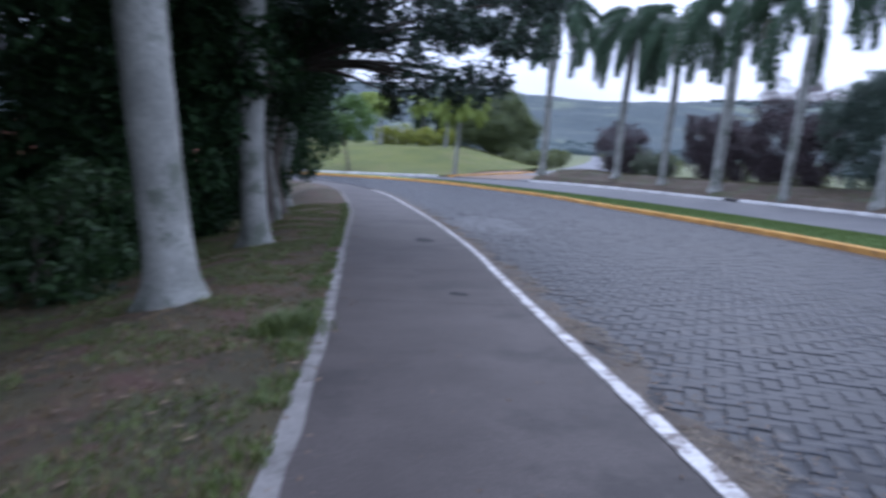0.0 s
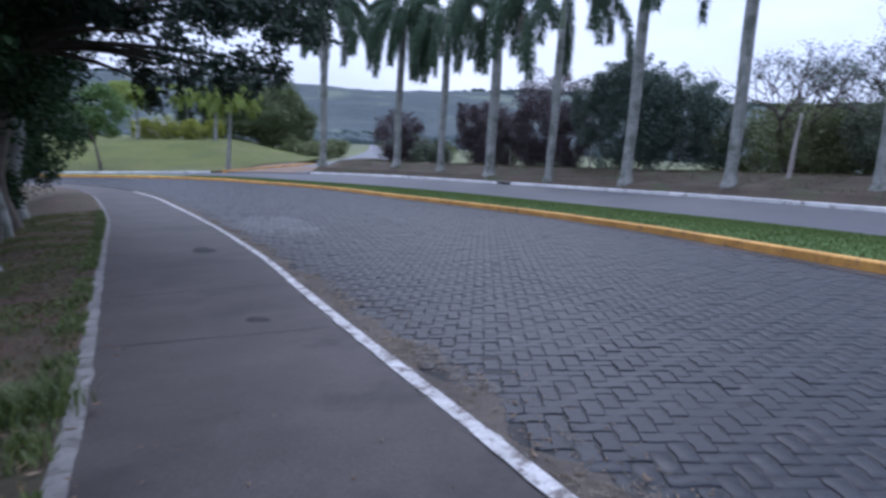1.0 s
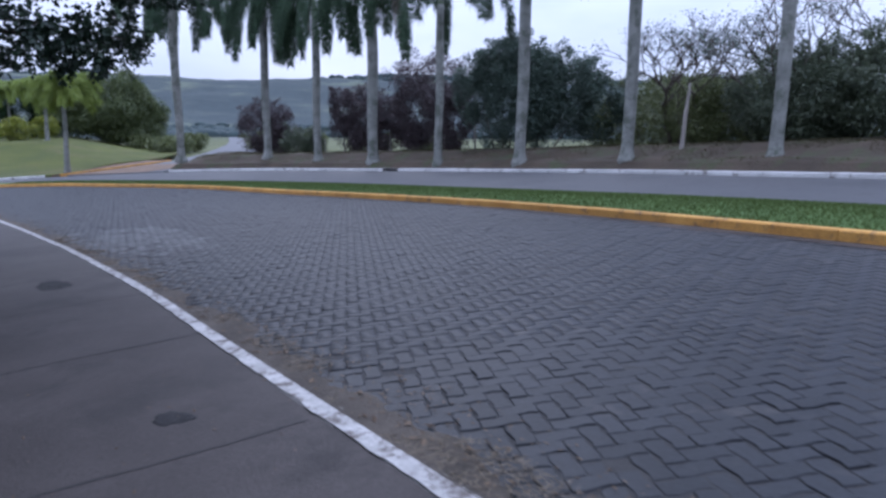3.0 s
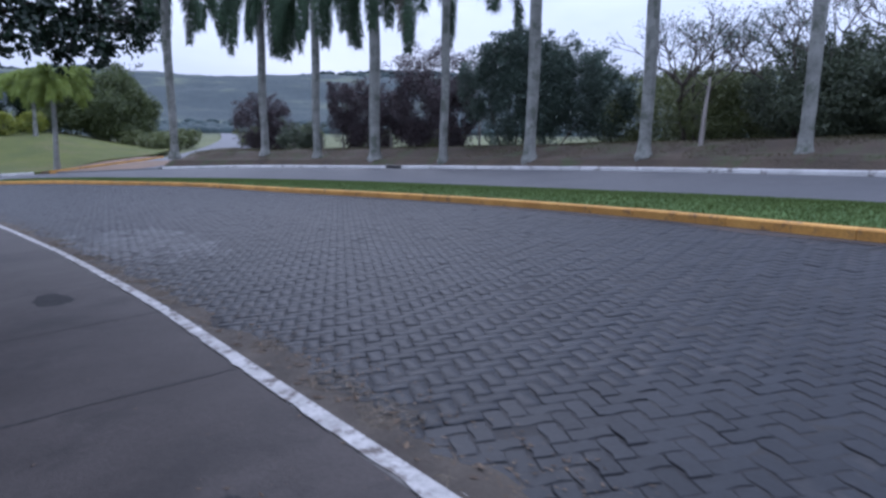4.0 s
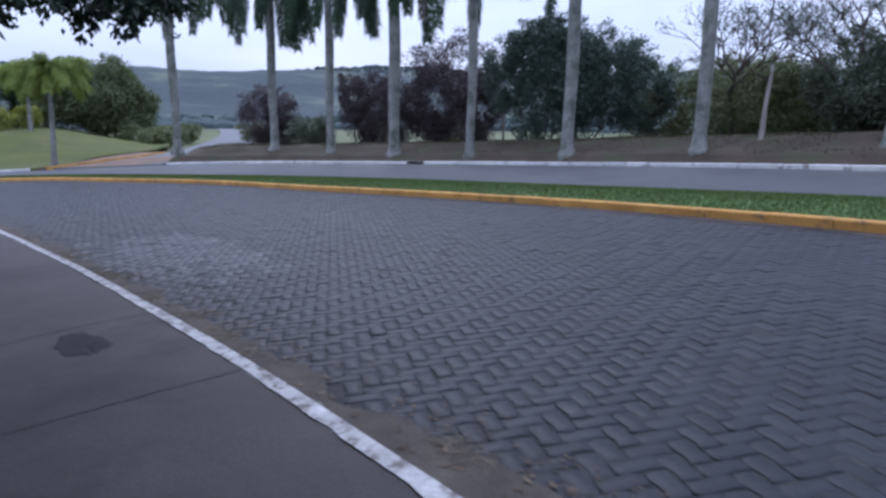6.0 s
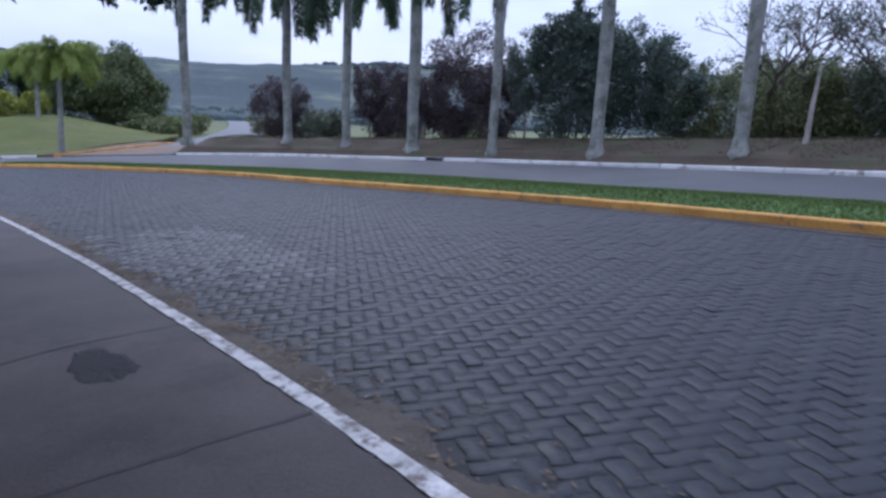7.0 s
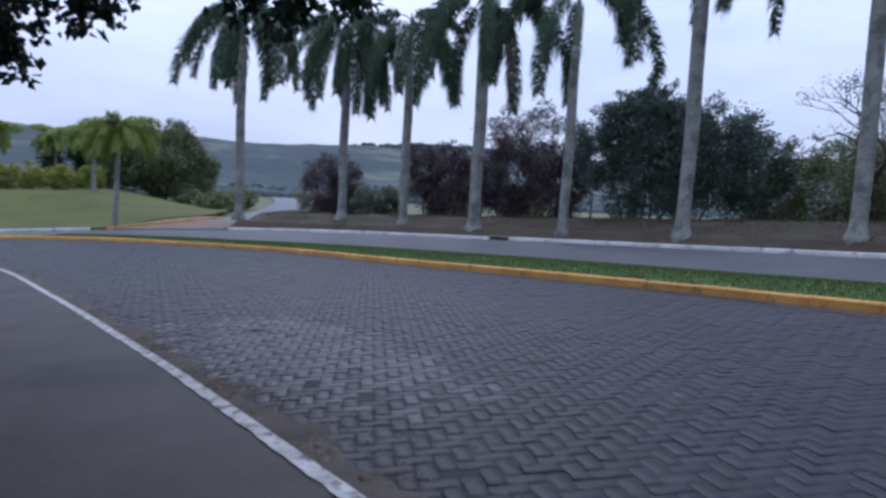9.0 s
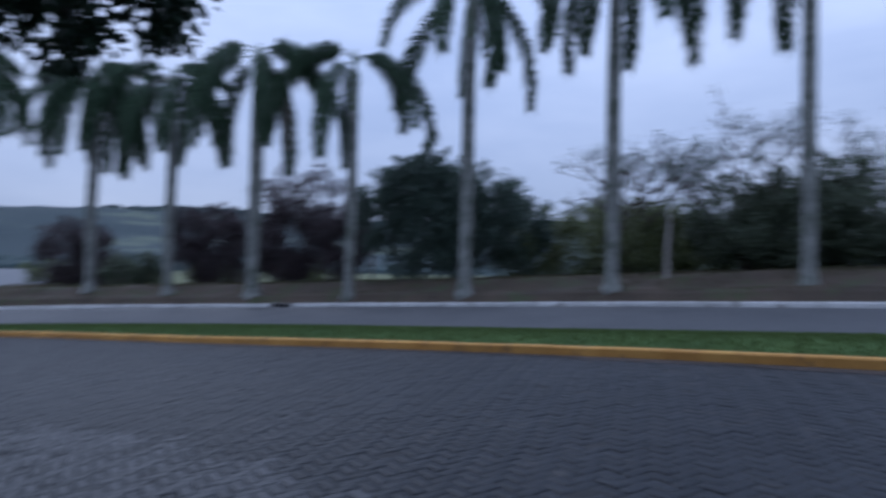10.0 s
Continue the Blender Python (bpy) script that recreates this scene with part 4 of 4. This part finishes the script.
tagged(soil, "bare orange soil beside the side road", "soil", kind="structure")
apron = strip("dirt_apron", curve([(-0.5, 57.5), (1.4, 59.8), (3.3, 62.2), (5.2, 64.7)]), curve([(4.6, 55.2), (6.6, 57.6), (8.2, 60.2), (9.6, 62.6)]), SOIL, rise=lambda u, x, y: 0.05 + 0.006 * np.sin(x * 3 + y * 2), across=8, n=40)
tagged(apron, "orange-brown dirt spread over the mouth of the side road", "soil", kind="structure")


def blot(name, x, y, rx, ry, turn, material, label, seed, lift=0.006):
    """A flat patch with a ragged rim, slightly domed, lying on the path."""
    rng = random.Random(seed)
    n = 72
    verts, faces = [], []
    wob = [1 + 0.1 * math.sin(3 * a + seed) + 0.06 * math.sin(7 * a + seed * 2) + rng.uniform(-0.07, 0.07) for a in np.linspace(0, 2 * math.pi, n, endpoint=False)]
    for k, s in enumerate((1.0, 0.85, 0.4)):
        for i in range(n):
            a = 2 * math.pi * i / n
            px, py = rx * s * wob[i] * math.cos(a), ry * s * wob[i] * math.sin(a)
            c, sn = math.cos(radians(turn)), math.sin(radians(turn))
            wx, wy = x + px * c - py * sn, y + px * sn + py * c
            verts.append((wx, wy, gz_at(wx, wy) + (0.001 if k == 0 else lift + rng.uniform(-0.002, 0.002))))
    for k in range(2):
        faces += [(k * n + i, k * n + (i + 1) % n, (k + 1) * n + (i + 1) % n, (k + 1) * n + i) for i in range(n)]
    faces.append(tuple(range(2 * n, 3 * n)))
    return tagged(mesh_object(name, verts, faces, material), label, "patch")


blot("tar_patch", 0.07, 14.58, 0.2, 0.44, 10, TAR_AND_OPENINGS, "dark tar patch on the asphalt path", 3)
blot("tar_patch", 0.92, 8.5, 0.1, 0.14, 40, TAR_AND_OPENINGS, "small dark tar spot on the asphalt path", 5)


def crack(points, width, seed):
    line = curve(points, 0.06)
    rng = np.random.default_rng(seed)
    line = line + np.cumsum(rng.normal(0, 0.004, line.shape), 0)
    w = width * rng.uniform(0.4, 1.3, len(line))
    t = np.gradient(line, axis=0)
    t /= np.linalg.norm(t, axis=1)[:, None]
    nrm = np.stack([t[:, 1], -t[:, 0]], 1)
    a, b = line + nrm * w[:, None], line - nrm * w[:, None]
    verts = [(p[0], p[1], gz_at(p[0], p[1], 0.0025)) for p in np.vstack([a, b])]
    n = len(line)
    ob = mesh_object("crack_filler", verts, [(i, i + 1, n + i + 1, n + i) for i in range(n - 1)], CRACK)
    tagged(ob, "dark tarred crack across the asphalt path", "crack", "cracks in the path")


crack([(-0.75, 10.25), (-0.1, 10.33), (0.5, 10.42), (1.35, 10.5)], 0.022, 1)
crack([(-1.2, 12.6), (-0.3, 12.78), (0.4, 12.86), (1.1, 12.95)], 0.02, 2)
crack([(-0.55, 7.84), (0.1, 7.9), (0.9, 7.9), (1.62, 7.95)], 0.013, 3)
crack([(-1.5, 14.2), (-0.4, 15.1), (0.75, 15.3)], 0.014, 4)

def kerb_inlet(x, y, turn, length=0.9):
    """A storm-water slot under the kerb: concrete lintel, two cheeks and a solid dark block painting the opening's
    shade.
    """
    inlet = tagged(new("storm_drain"), "storm-drain slot under a concrete lintel in the kerb, its shade a solid dark block", "drain")
    inlet.matrix_world = pose(x, y, gz_at(x, y), 0, 0, turn)
    for name, size, at, mat in (("lintel", (length + 0.2, 0.2, 0.05), (0, 0, 0.155), CONCRETE), ("cheek", (0.08, 0.19, 0.17), (-length / 2 - 0.05, 0, 0.05), CONCRETE), ("cheek", (0.08, 0.19, 0.17), (length / 2 + 0.05, 0, 0.05), CONCRETE), ("shade_block", (length, 0.17, 0.12), (0, 0, 0.06), TAR_AND_OPENINGS)):
        bm = bmesh.new()
        bmesh.ops.create_cube(bm, size=1, matrix=Matrix.Translation(at) @ Matrix.Diagonal((*size, 1)))
        bmesh.ops.bevel(bm, geom=bm.edges[:], offset=0.008, segments=1, affect="EDGES")
        part(name, bm, mat, inlet)


kerb_inlet(15.95, 37.75, 113)

# dirt along the painted edge
def ragged(line, d, amount, seed):
    r = np.random.default_rng(seed)
    s = shifted(line, d)
    k = np.convolve(r.normal(0, amount, len(line) + 8), np.ones(5) / 5, "same")[4:-4]
    t = np.gradient(line, axis=0)
    t /= np.linalg.norm(t, axis=1)[:, None]
    return s + np.stack([t[:, 1], -t[:, 0]], 1) * k[:, None]


near_line = curve(clipped(LINE, -4, 40)[::3].tolist(), 0.12)
dirt = strip("gutter_dirt", shifted(near_line, 0.03), ragged(near_line, 0.36, 0.24, 4), DIRT, rise=lambda u, x, y: 0.012 - 0.03 * u ** 2, across=4, under=0.05)
tagged(dirt, "sandy brown dirt gathered along the painted edging", "dirt", kind="structure")


paint_line = curve(clipped(LINE, -4, 38)[::3].tolist(), 0.035)
paint = strip("painted_line", ragged(paint_line, -0.088, 0.009, 31), ragged(paint_line, 0.042, 0.012, 32), WHITE_PAINT, rise=lambda u, x, y: 0.0115 + 0.0 * x, across=3, under=0.004)
tagged(paint, "chipped white paint line along the flush edging", "painted line", kind="structure")


edge_line = curve(clipped(EDGE, -4, 40)[::3].tolist(), 0.06)
edging = strip("path_edging", ragged(edge_line, -0.03, 0.02, 61), ragged(edge_line, 0.12, 0.014, 62), EDGING, rise=lambda u, x, y: 0.01 - 0.006 * u, across=4, under=0.06)
tagged(edging, "rough crumbling concrete edging along the verge", "edging", kind="structure")
kerb_foot = curve(clipped(YELLOW, 0, 52)[::3].tolist(), 0.2)
silt = strip("kerb_silt", ragged(kerb_foot, -0.2, 0.12, 51), shifted(kerb_foot, 0.01), SILT, rise=lambda u, x, y: 0.005 + 0.012 * u, across=3, under=0.04)
tagged(silt, "brown silt washed against the yellow kerb", "dirt", kind="structure")


def blades(name, xs, ys, zs, tall, material, label, seed, width=0.006):
    """Grass as single bent blades."""
    r = np.random.default_rng(seed)
    n = len(xs)
    a = r.uniform(0, 2 * math.pi, n)
    h = tall * r.uniform(0.4, 1.2, n)
    lean = h * r.uniform(0.2, 0.9, n)
    dx, dy = np.cos(a), np.sin(a)
    w = width * r.uniform(0.6, 1.4, n)
    p = np.stack([xs, ys, zs], 1)
    sd = np.stack([-dy, dx, 0 * a], 1) * w[:, None]
    m = p + np.stack([dx * lean * 0.35, dy * lean * 0.35, h * 0.6], 1)
    t = p + np.stack([dx * lean, dy * lean, h], 1)
    verts = np.stack([p - sd, p + sd, m + sd * 0.8, m - sd * 0.8, t], 1).reshape(-1, 3)
    i = np.arange(n)[:, None] * 5
    tri = (i + np.array([0, 1, 2, 0, 2, 3, 3, 2, 4])[None]).ravel()
    me = bpy.data.meshes.new(name)
    me.vertices.add(n * 5)
    me.vertices.foreach_set("co", verts.ravel())
    me.loops.add(len(tri))
    me.loops.foreach_set("vertex_index", tri)
    me.polygons.add(n * 3)
    me.polygons.foreach_set("loop_start", np.arange(n * 3) * 3)
    me.update(calc_edges=True)
    me.materials.append(material)
    return tagged(new(name, me), label, "grass", kind="stuff")


def between(left, right, n, seed, power=1.0):
    """Random plan points between two lines."""
    r = np.random.default_rng(seed)
    m = max(len(left), len(right)) * 4
    a, b = resampled(left, m), resampled(right, m)
    i = r.integers(0, m - 1, n)
    f = r.random(n)
    u = r.random(n) ** power
    p = a[i] * (1 - f[:, None]) + a[i + 1] * f[:, None]
    q = b[i] * (1 - f[:, None]) + b[i + 1] * f[:, None]
    return p * (1 - u[:, None]) + q * u[:, None], u


def kept(p, u, scale, seed, least):
    k = np.array([noise.noise((a * scale, b * scale, seed)) for a, b in p]) > least
    return p[k], u[k]


def verge_z(p):
    return ground_z(p[:, 0], p[:, 1]) + verge_h(p[:, 0], p[:, 1])


edge_near = clipped(EDGE, 1.5, 26)
p, u = kept(*between(shifted(edge_near, -4.6), shifted(edge_near, -0.02), 60000, 11), 1.1, 2.0, 0.0)
blades("verge_grass", p[:, 0], p[:, 1], verge_z(p), 0.06, GRASS_BLADE, "short patchy green grass on the verge", 12)
p, u = between(shifted(edge_near, -4.6), shifted(edge_near, -0.02), 26000, 13)
blades("dry_grass", p[:, 0], p[:, 1], verge_z(p), 0.045, DRY_BLADE, "thin dry straw-coloured grass on the verge", 14)
p, u = kept(*between(shifted(edge_near, -0.22), shifted(edge_near, 0.03), 9000, 27), 2.0, 6.0, -0.1)
blades("edge_grass", p[:, 0], p[:, 1], verge_z(p), 0.075, GRASS_BLADE, "uneven grass fringe along the edging", 28)
r = np.random.default_rng(15)
tuft = np.array([-0.52, 6.25]) + r.normal(0, 0.13, (900, 2))
blades("grass_tuft", tuft[:, 0], tuft[:, 1], verge_z(tuft), 0.16, GRASS_BLADE, "taller green grass tuft leaning over the edging", 16, 0.007)
p, u = between(shifted(clipped(YELLOW, 4, 50), 0.17), clipped(FAR_EDGE, 4, 50), 120000, 17)
blades("median_grass", p[:, 0], p[:, 1], ground_z(p[:, 0], p[:, 1]) + 0.11 + 0.1 * np.sin(np.pi * u), 0.05, MEDIAN_BLADE, "thick green grass on the median", 18, 0.007)
p, u = kept(*between(shifted(WHITE, 0.3), shifted(WHITE, 9), 110000, 19, 0.8), 0.6, 4.0, -0.15)
blades("bank_grass", p[:, 0], p[:, 1], ground_z(p[:, 0], p[:, 1]) + bank_h(p[:, 0], p[:, 1]) - 0.01, 0.075, BANK_BLADE, "thin dull grass on the earth bank", 20, 0.008)


def litter(name, p, z, size, seed, label, slim=0.4, material=None):
    """Dead leaves lying flat, curled at the tips."""
    r = np.random.default_rng(seed)
    n = len(p)
    a = r.uniform(0, 2 * math.pi, n)
    s = size * r.uniform(0.4, 1.3, n)
    d = np.stack([np.cos(a), np.sin(a)], 1)
    e = np.stack([-d[:, 1], d[:, 0]], 1)
    pts = [p - d * s[:, None], p + e * s[:, None] * slim, p + d * s[:, None], p - e * s[:, None] * slim]
    lift = [0.25, 0.0, 0.45, 0.1]
    verts = np.stack([np.stack([q[:, 0], q[:, 1], z + 0.006 + s * l * r.random(n)], 1) for q, l in zip(pts, lift)], 1).reshape(-1, 3)
    ob = mesh_object(name, verts, [(4 * i, 4 * i + 1, 4 * i + 2, 4 * i + 3) for i in range(n)], material or LITTER)
    return tagged(ob, label, "leaf litter", kind="stuff")


p, u = between(shifted(near_line, 0.07), shifted(near_line, 0.75), 6500, 21, 1.8)
litter("leaf_litter", p, ground_z(p[:, 0], p[:, 1]), 0.017, 22, "dead brown leaves along the painted edging")
p, u = between(shifted(edge_near, -4), shifted(edge_near, 0.3), 1600, 23)
litter("leaf_litter", p, verge_z(p) + 0.015, 0.035, 24, "dead brown leaves scattered on the verge")
p, u = between(shifted(near_line, 0.08), shifted(near_line, 0.5), 420, 35, 1.4)
litter("twig_litter", p, ground_z(p[:, 0], p[:, 1]) + 0.008, 0.036, 36, "curled dead leaves and bark scraps beside the edging")
p, u = between(edge_near, clipped(LINE, 1.5, 26), 1500, 37)
litter("grit", p, ground_z(p[:, 0], p[:, 1]), 0.006, 38, "fine pale grit scattered on the asphalt path")
p, u = between(edge_near, clipped(LINE, 1.5, 26), 220, 25)
litter("leaf_litter", p, ground_z(p[:, 0], p[:, 1]), 0.018, 26, "few dead leaves lying on the asphalt path")


mat_line = clipped(near_line, 2, 24)
p, u = kept(*between(shifted(mat_line, 0.05), shifted(mat_line, 0.42), 16000, 45, 1.3), 1.6, 8.0, 0.02)
litter("dry_straw", p, ground_z(p[:, 0], p[:, 1]) + 0.004, 0.045, 46, "matted dry straw in the dirt beside the edging", 0.05, STRAW)


# ---- block paving ----
def paver_material(name, dark, light, single):
    m, nt, b = nodes_of(name)
    src = nt.nodes.new("ShaderNodeObjectInfo") if single else nt.nodes.new("ShaderNodeNewGeometry")
    n1, n2, n3 = noise_at(nt, 0.45, space="World"), noise_at(nt, 60, 5, 0.7, "World"), noise_at(nt, 3.0, 5, 0.6, "World")
    n4 = noise_at(nt, 22, 4, 0.6, "World")
    col = ramp_of(nt, src.outputs["Random" if single else "Random Per Island"], [(0.0, dark), (1.0, light)]).outputs["Color"]
    col = mixed(nt, 0.5, col, ramp_of(nt, n1.outputs["Fac"], [(0.35, (0.4,) * 3), (0.65, (0.6,) * 3)]).outputs["Color"], "OVERLAY")
    col = mixed(nt, 0.5, col, ramp_of(nt, n4.outputs["Fac"], [(0.3, (0.3,) * 3), (0.7, (0.68,) * 3)]).outputs["Color"], "OVERLAY")
    col = mixed(nt, 0.4, col, ramp_of(nt, n2.outputs["Fac"], [(0.25, (0.25,) * 3), (0.75, (0.75,) * 3)]).outputs["Color"], "OVERLAY")
    col = mixed(nt, ramp_of(nt, n3.outputs["Fac"], [(0.6, (0, 0, 0)), (0.75, (0.45,) * 3)]).outputs["Color"], col, (0.1, 0.09, 0.08))
    link(nt, col, b.inputs["Base Color"])
    b.inputs["Roughness"].default_value = 0.55
    b.inputs["Specular IOR Level"].default_value = 0.27
    bumped(nt, b, mixed(nt, 0.5, n2.outputs["Fac"], n4.outputs["Fac"]), 0.5, 0.006)
    return m


PAVER = paver_material("grey_paver", (0.0132, 0.0154, 0.019), (0.0218, 0.0244, 0.029), False)
PAVER_ONE = paver_material("grey_paver_single", (0.0132, 0.0154, 0.019), (0.0218, 0.0244, 0.029), True)
PAVER_PALE = paver_material("pale_worn_paver", (0.042, 0.044, 0.048), (0.075, 0.076, 0.08), False)
W, TURN = 0.125, radians(-21)


def herringbone(lo, hi, y0, y1, x0, x1):
    """Centres and turns of 2 x 1 blocks in herringbone between two lines x(y)."""
    c, s = math.cos(TURN), math.sin(TURN)
    n = int(90 / W)
    i, j = np.meshgrid(np.arange(-n, n), np.arange(-n // 2, n // 2), indexing="ij")
    bx, by = (i + 2 * j).ravel() * W, (i - 2 * j).ravel() * W
    cx = np.r_[bx + W, bx + W / 2]
    cy = np.r_[by + W / 2, by + 2 * W]
    up = np.r_[np.zeros(len(bx)), np.ones(len(bx))]
    x, y = cx * c - cy * s + 5, cx * s + cy * c + 20
    k = (y > y0) & (y < y1) & (x > x0) & (x < x1)
    x, y, up = x[k], y[k], up[k]
    k = (x > x_on(lo, y)) & (x < x_on(hi, y))
    return x[k], y[k], up[k]


def block_corners(up):
    """Foot, shoulder and top rims of one interlocking block with gently waved long sides."""
    g, bev, h, wave = 0.0042, 0.006, 0.03, 0.012
    a, b = W - g, W / 2 - g
    rim = np.array([(-a, -b), (-a * 0.5, -b - wave), (0, -b), (a * 0.5, -b + wave), (a, -b), (a, b), (a * 0.5, b + wave), (0, b), (-a * 0.5, b - wave), (-a, b)])
    rings = []
    for inset, z in ((0.0, -h), (bev * 0.3, -bev * 0.6), (bev, 0.0)):
        f = np.array([(a - inset) / a, (b - inset) / b])
        rings.append(np.column_stack([rim * f, np.full(len(rim), z)]))
    return np.vstack(rings)


BLOCK_FACES = [(o + i, o + (i + 1) % 10, o + 10 + (i + 1) % 10, o + 10 + i) for o in (0, 10) for i in range(10)] + [(20, 21, 28, 29), (21, 22, 27, 28), (22, 23, 26, 27), (23, 24, 25, 26)]


def joined_blocks(name, x, y, up, material, seed, label, parent):
    r = np.random.default_rng(seed)
    n = len(x)
    base = block_corners(0)
    ang = TURN + up * math.pi / 2 + r.normal(0, 0.012, n)
    c, s = np.cos(ang)[:, None], np.sin(ang)[:, None]
    bx, by = base[None, :, 0], base[None, :, 1]
    vx, vy = x[:, None] + bx * c - by * s, y[:, None] + bx * s + by * c
    tilt = r.normal(0, 0.0045, (2, n, 1))
    vz = ground_z(vx, vy) + base[None, :, 2] + r.normal(0, 0.0025, (n, 1)) + tilt[0] * bx + tilt[1] * by
    chip = np.tile(r.normal(0, 0.0026, (n, 10, 2)), (1, 3, 1))
    vx, vy = vx + chip[..., 0], vy + chip[..., 1]
    verts = np.stack([vx, vy, vz], -1).reshape(-1, 3)
    quads = (np.arange(n)[:, None, None] * 30 + np.array(BLOCK_FACES)[None]).reshape(-1)
    me = bpy.data.meshes.new(name)
    me.vertices.add(len(verts))
    me.vertices.foreach_set("co", verts.ravel())
    me.loops.add(len(quads))
    me.loops.foreach_set("vertex_index", quads)
    me.polygons.add(len(quads) // 4)
    me.polygons.foreach_set("loop_start", np.arange(len(quads) // 4) * 4)
    me.update(calc_edges=True)
    me.materials.append(material)
    ob = new(name, me)
    ob.parent = parent
    return tagged(ob, label, kind="stuff")


px, py, pu = herringbone(shifted(LINE, 0.2), shifted(YELLOW, -0.04), -4, 56, -30, 12)
worn = np.array([noise.noise((a * 0.9, b * 0.9, 5.5)) for a, b in zip(px, py)])
patch = ((px - 1.5 + 0.16 * (py - 19)) / 1.3) ** 2 + ((py - 19) / 3.4) ** 2 + 0.7 * worn
pale = np.random.default_rng(44).random(len(px)) < np.clip(1.35 - 1.25 * patch, 0, 0.92)
near = (py > 4.6) & (py < 9.0) & (px < x_on(LINE, py) + 2.6)
order = np.argsort(np.hypot(px - 2.6, py - 6.2) + 1e3 * ~near)[:300]
single = np.zeros(len(px), bool)
single[order] = near[order]
rest = ~single & ~pale
joined_blocks("paving_blocks", px[rest], py[rest], pu[rest], PAVER, 41, "dark grey herringbone paving blocks", bed)
joined_blocks("relaid_blocks", px[pale & ~single], py[pale & ~single], pu[pale & ~single], PAVER_PALE, 42, "paler worn paving blocks", bed)
block = mesh_of("paving_block", block_corners(0).tolist(), BLOCK_FACES, PAVER_ONE)
rng = random.Random(43)
for x, y, up in zip(px[single], py[single], pu[single]):
    ob = new("paving_block", block)
    ob.parent = bed
    gx_, gy_ = 0.0456, -0.0743 + 2 * 0.000558 * y
    lean = Vector((0, 0, 1)).rotation_difference(Vector((-gx_, -gy_, 1)).normalized()).to_matrix().to_4x4()
    ob.matrix_basis = Matrix.Translation((x, y, gz_at(x, y, rng.gauss(0, 0.0025)))) @ lean @ pose(0, 0, 0, rng.gauss(0, 0.7), rng.gauss(0, 0.7), math.degrees(TURN) + 90 * up + rng.gauss(0, 0.7))
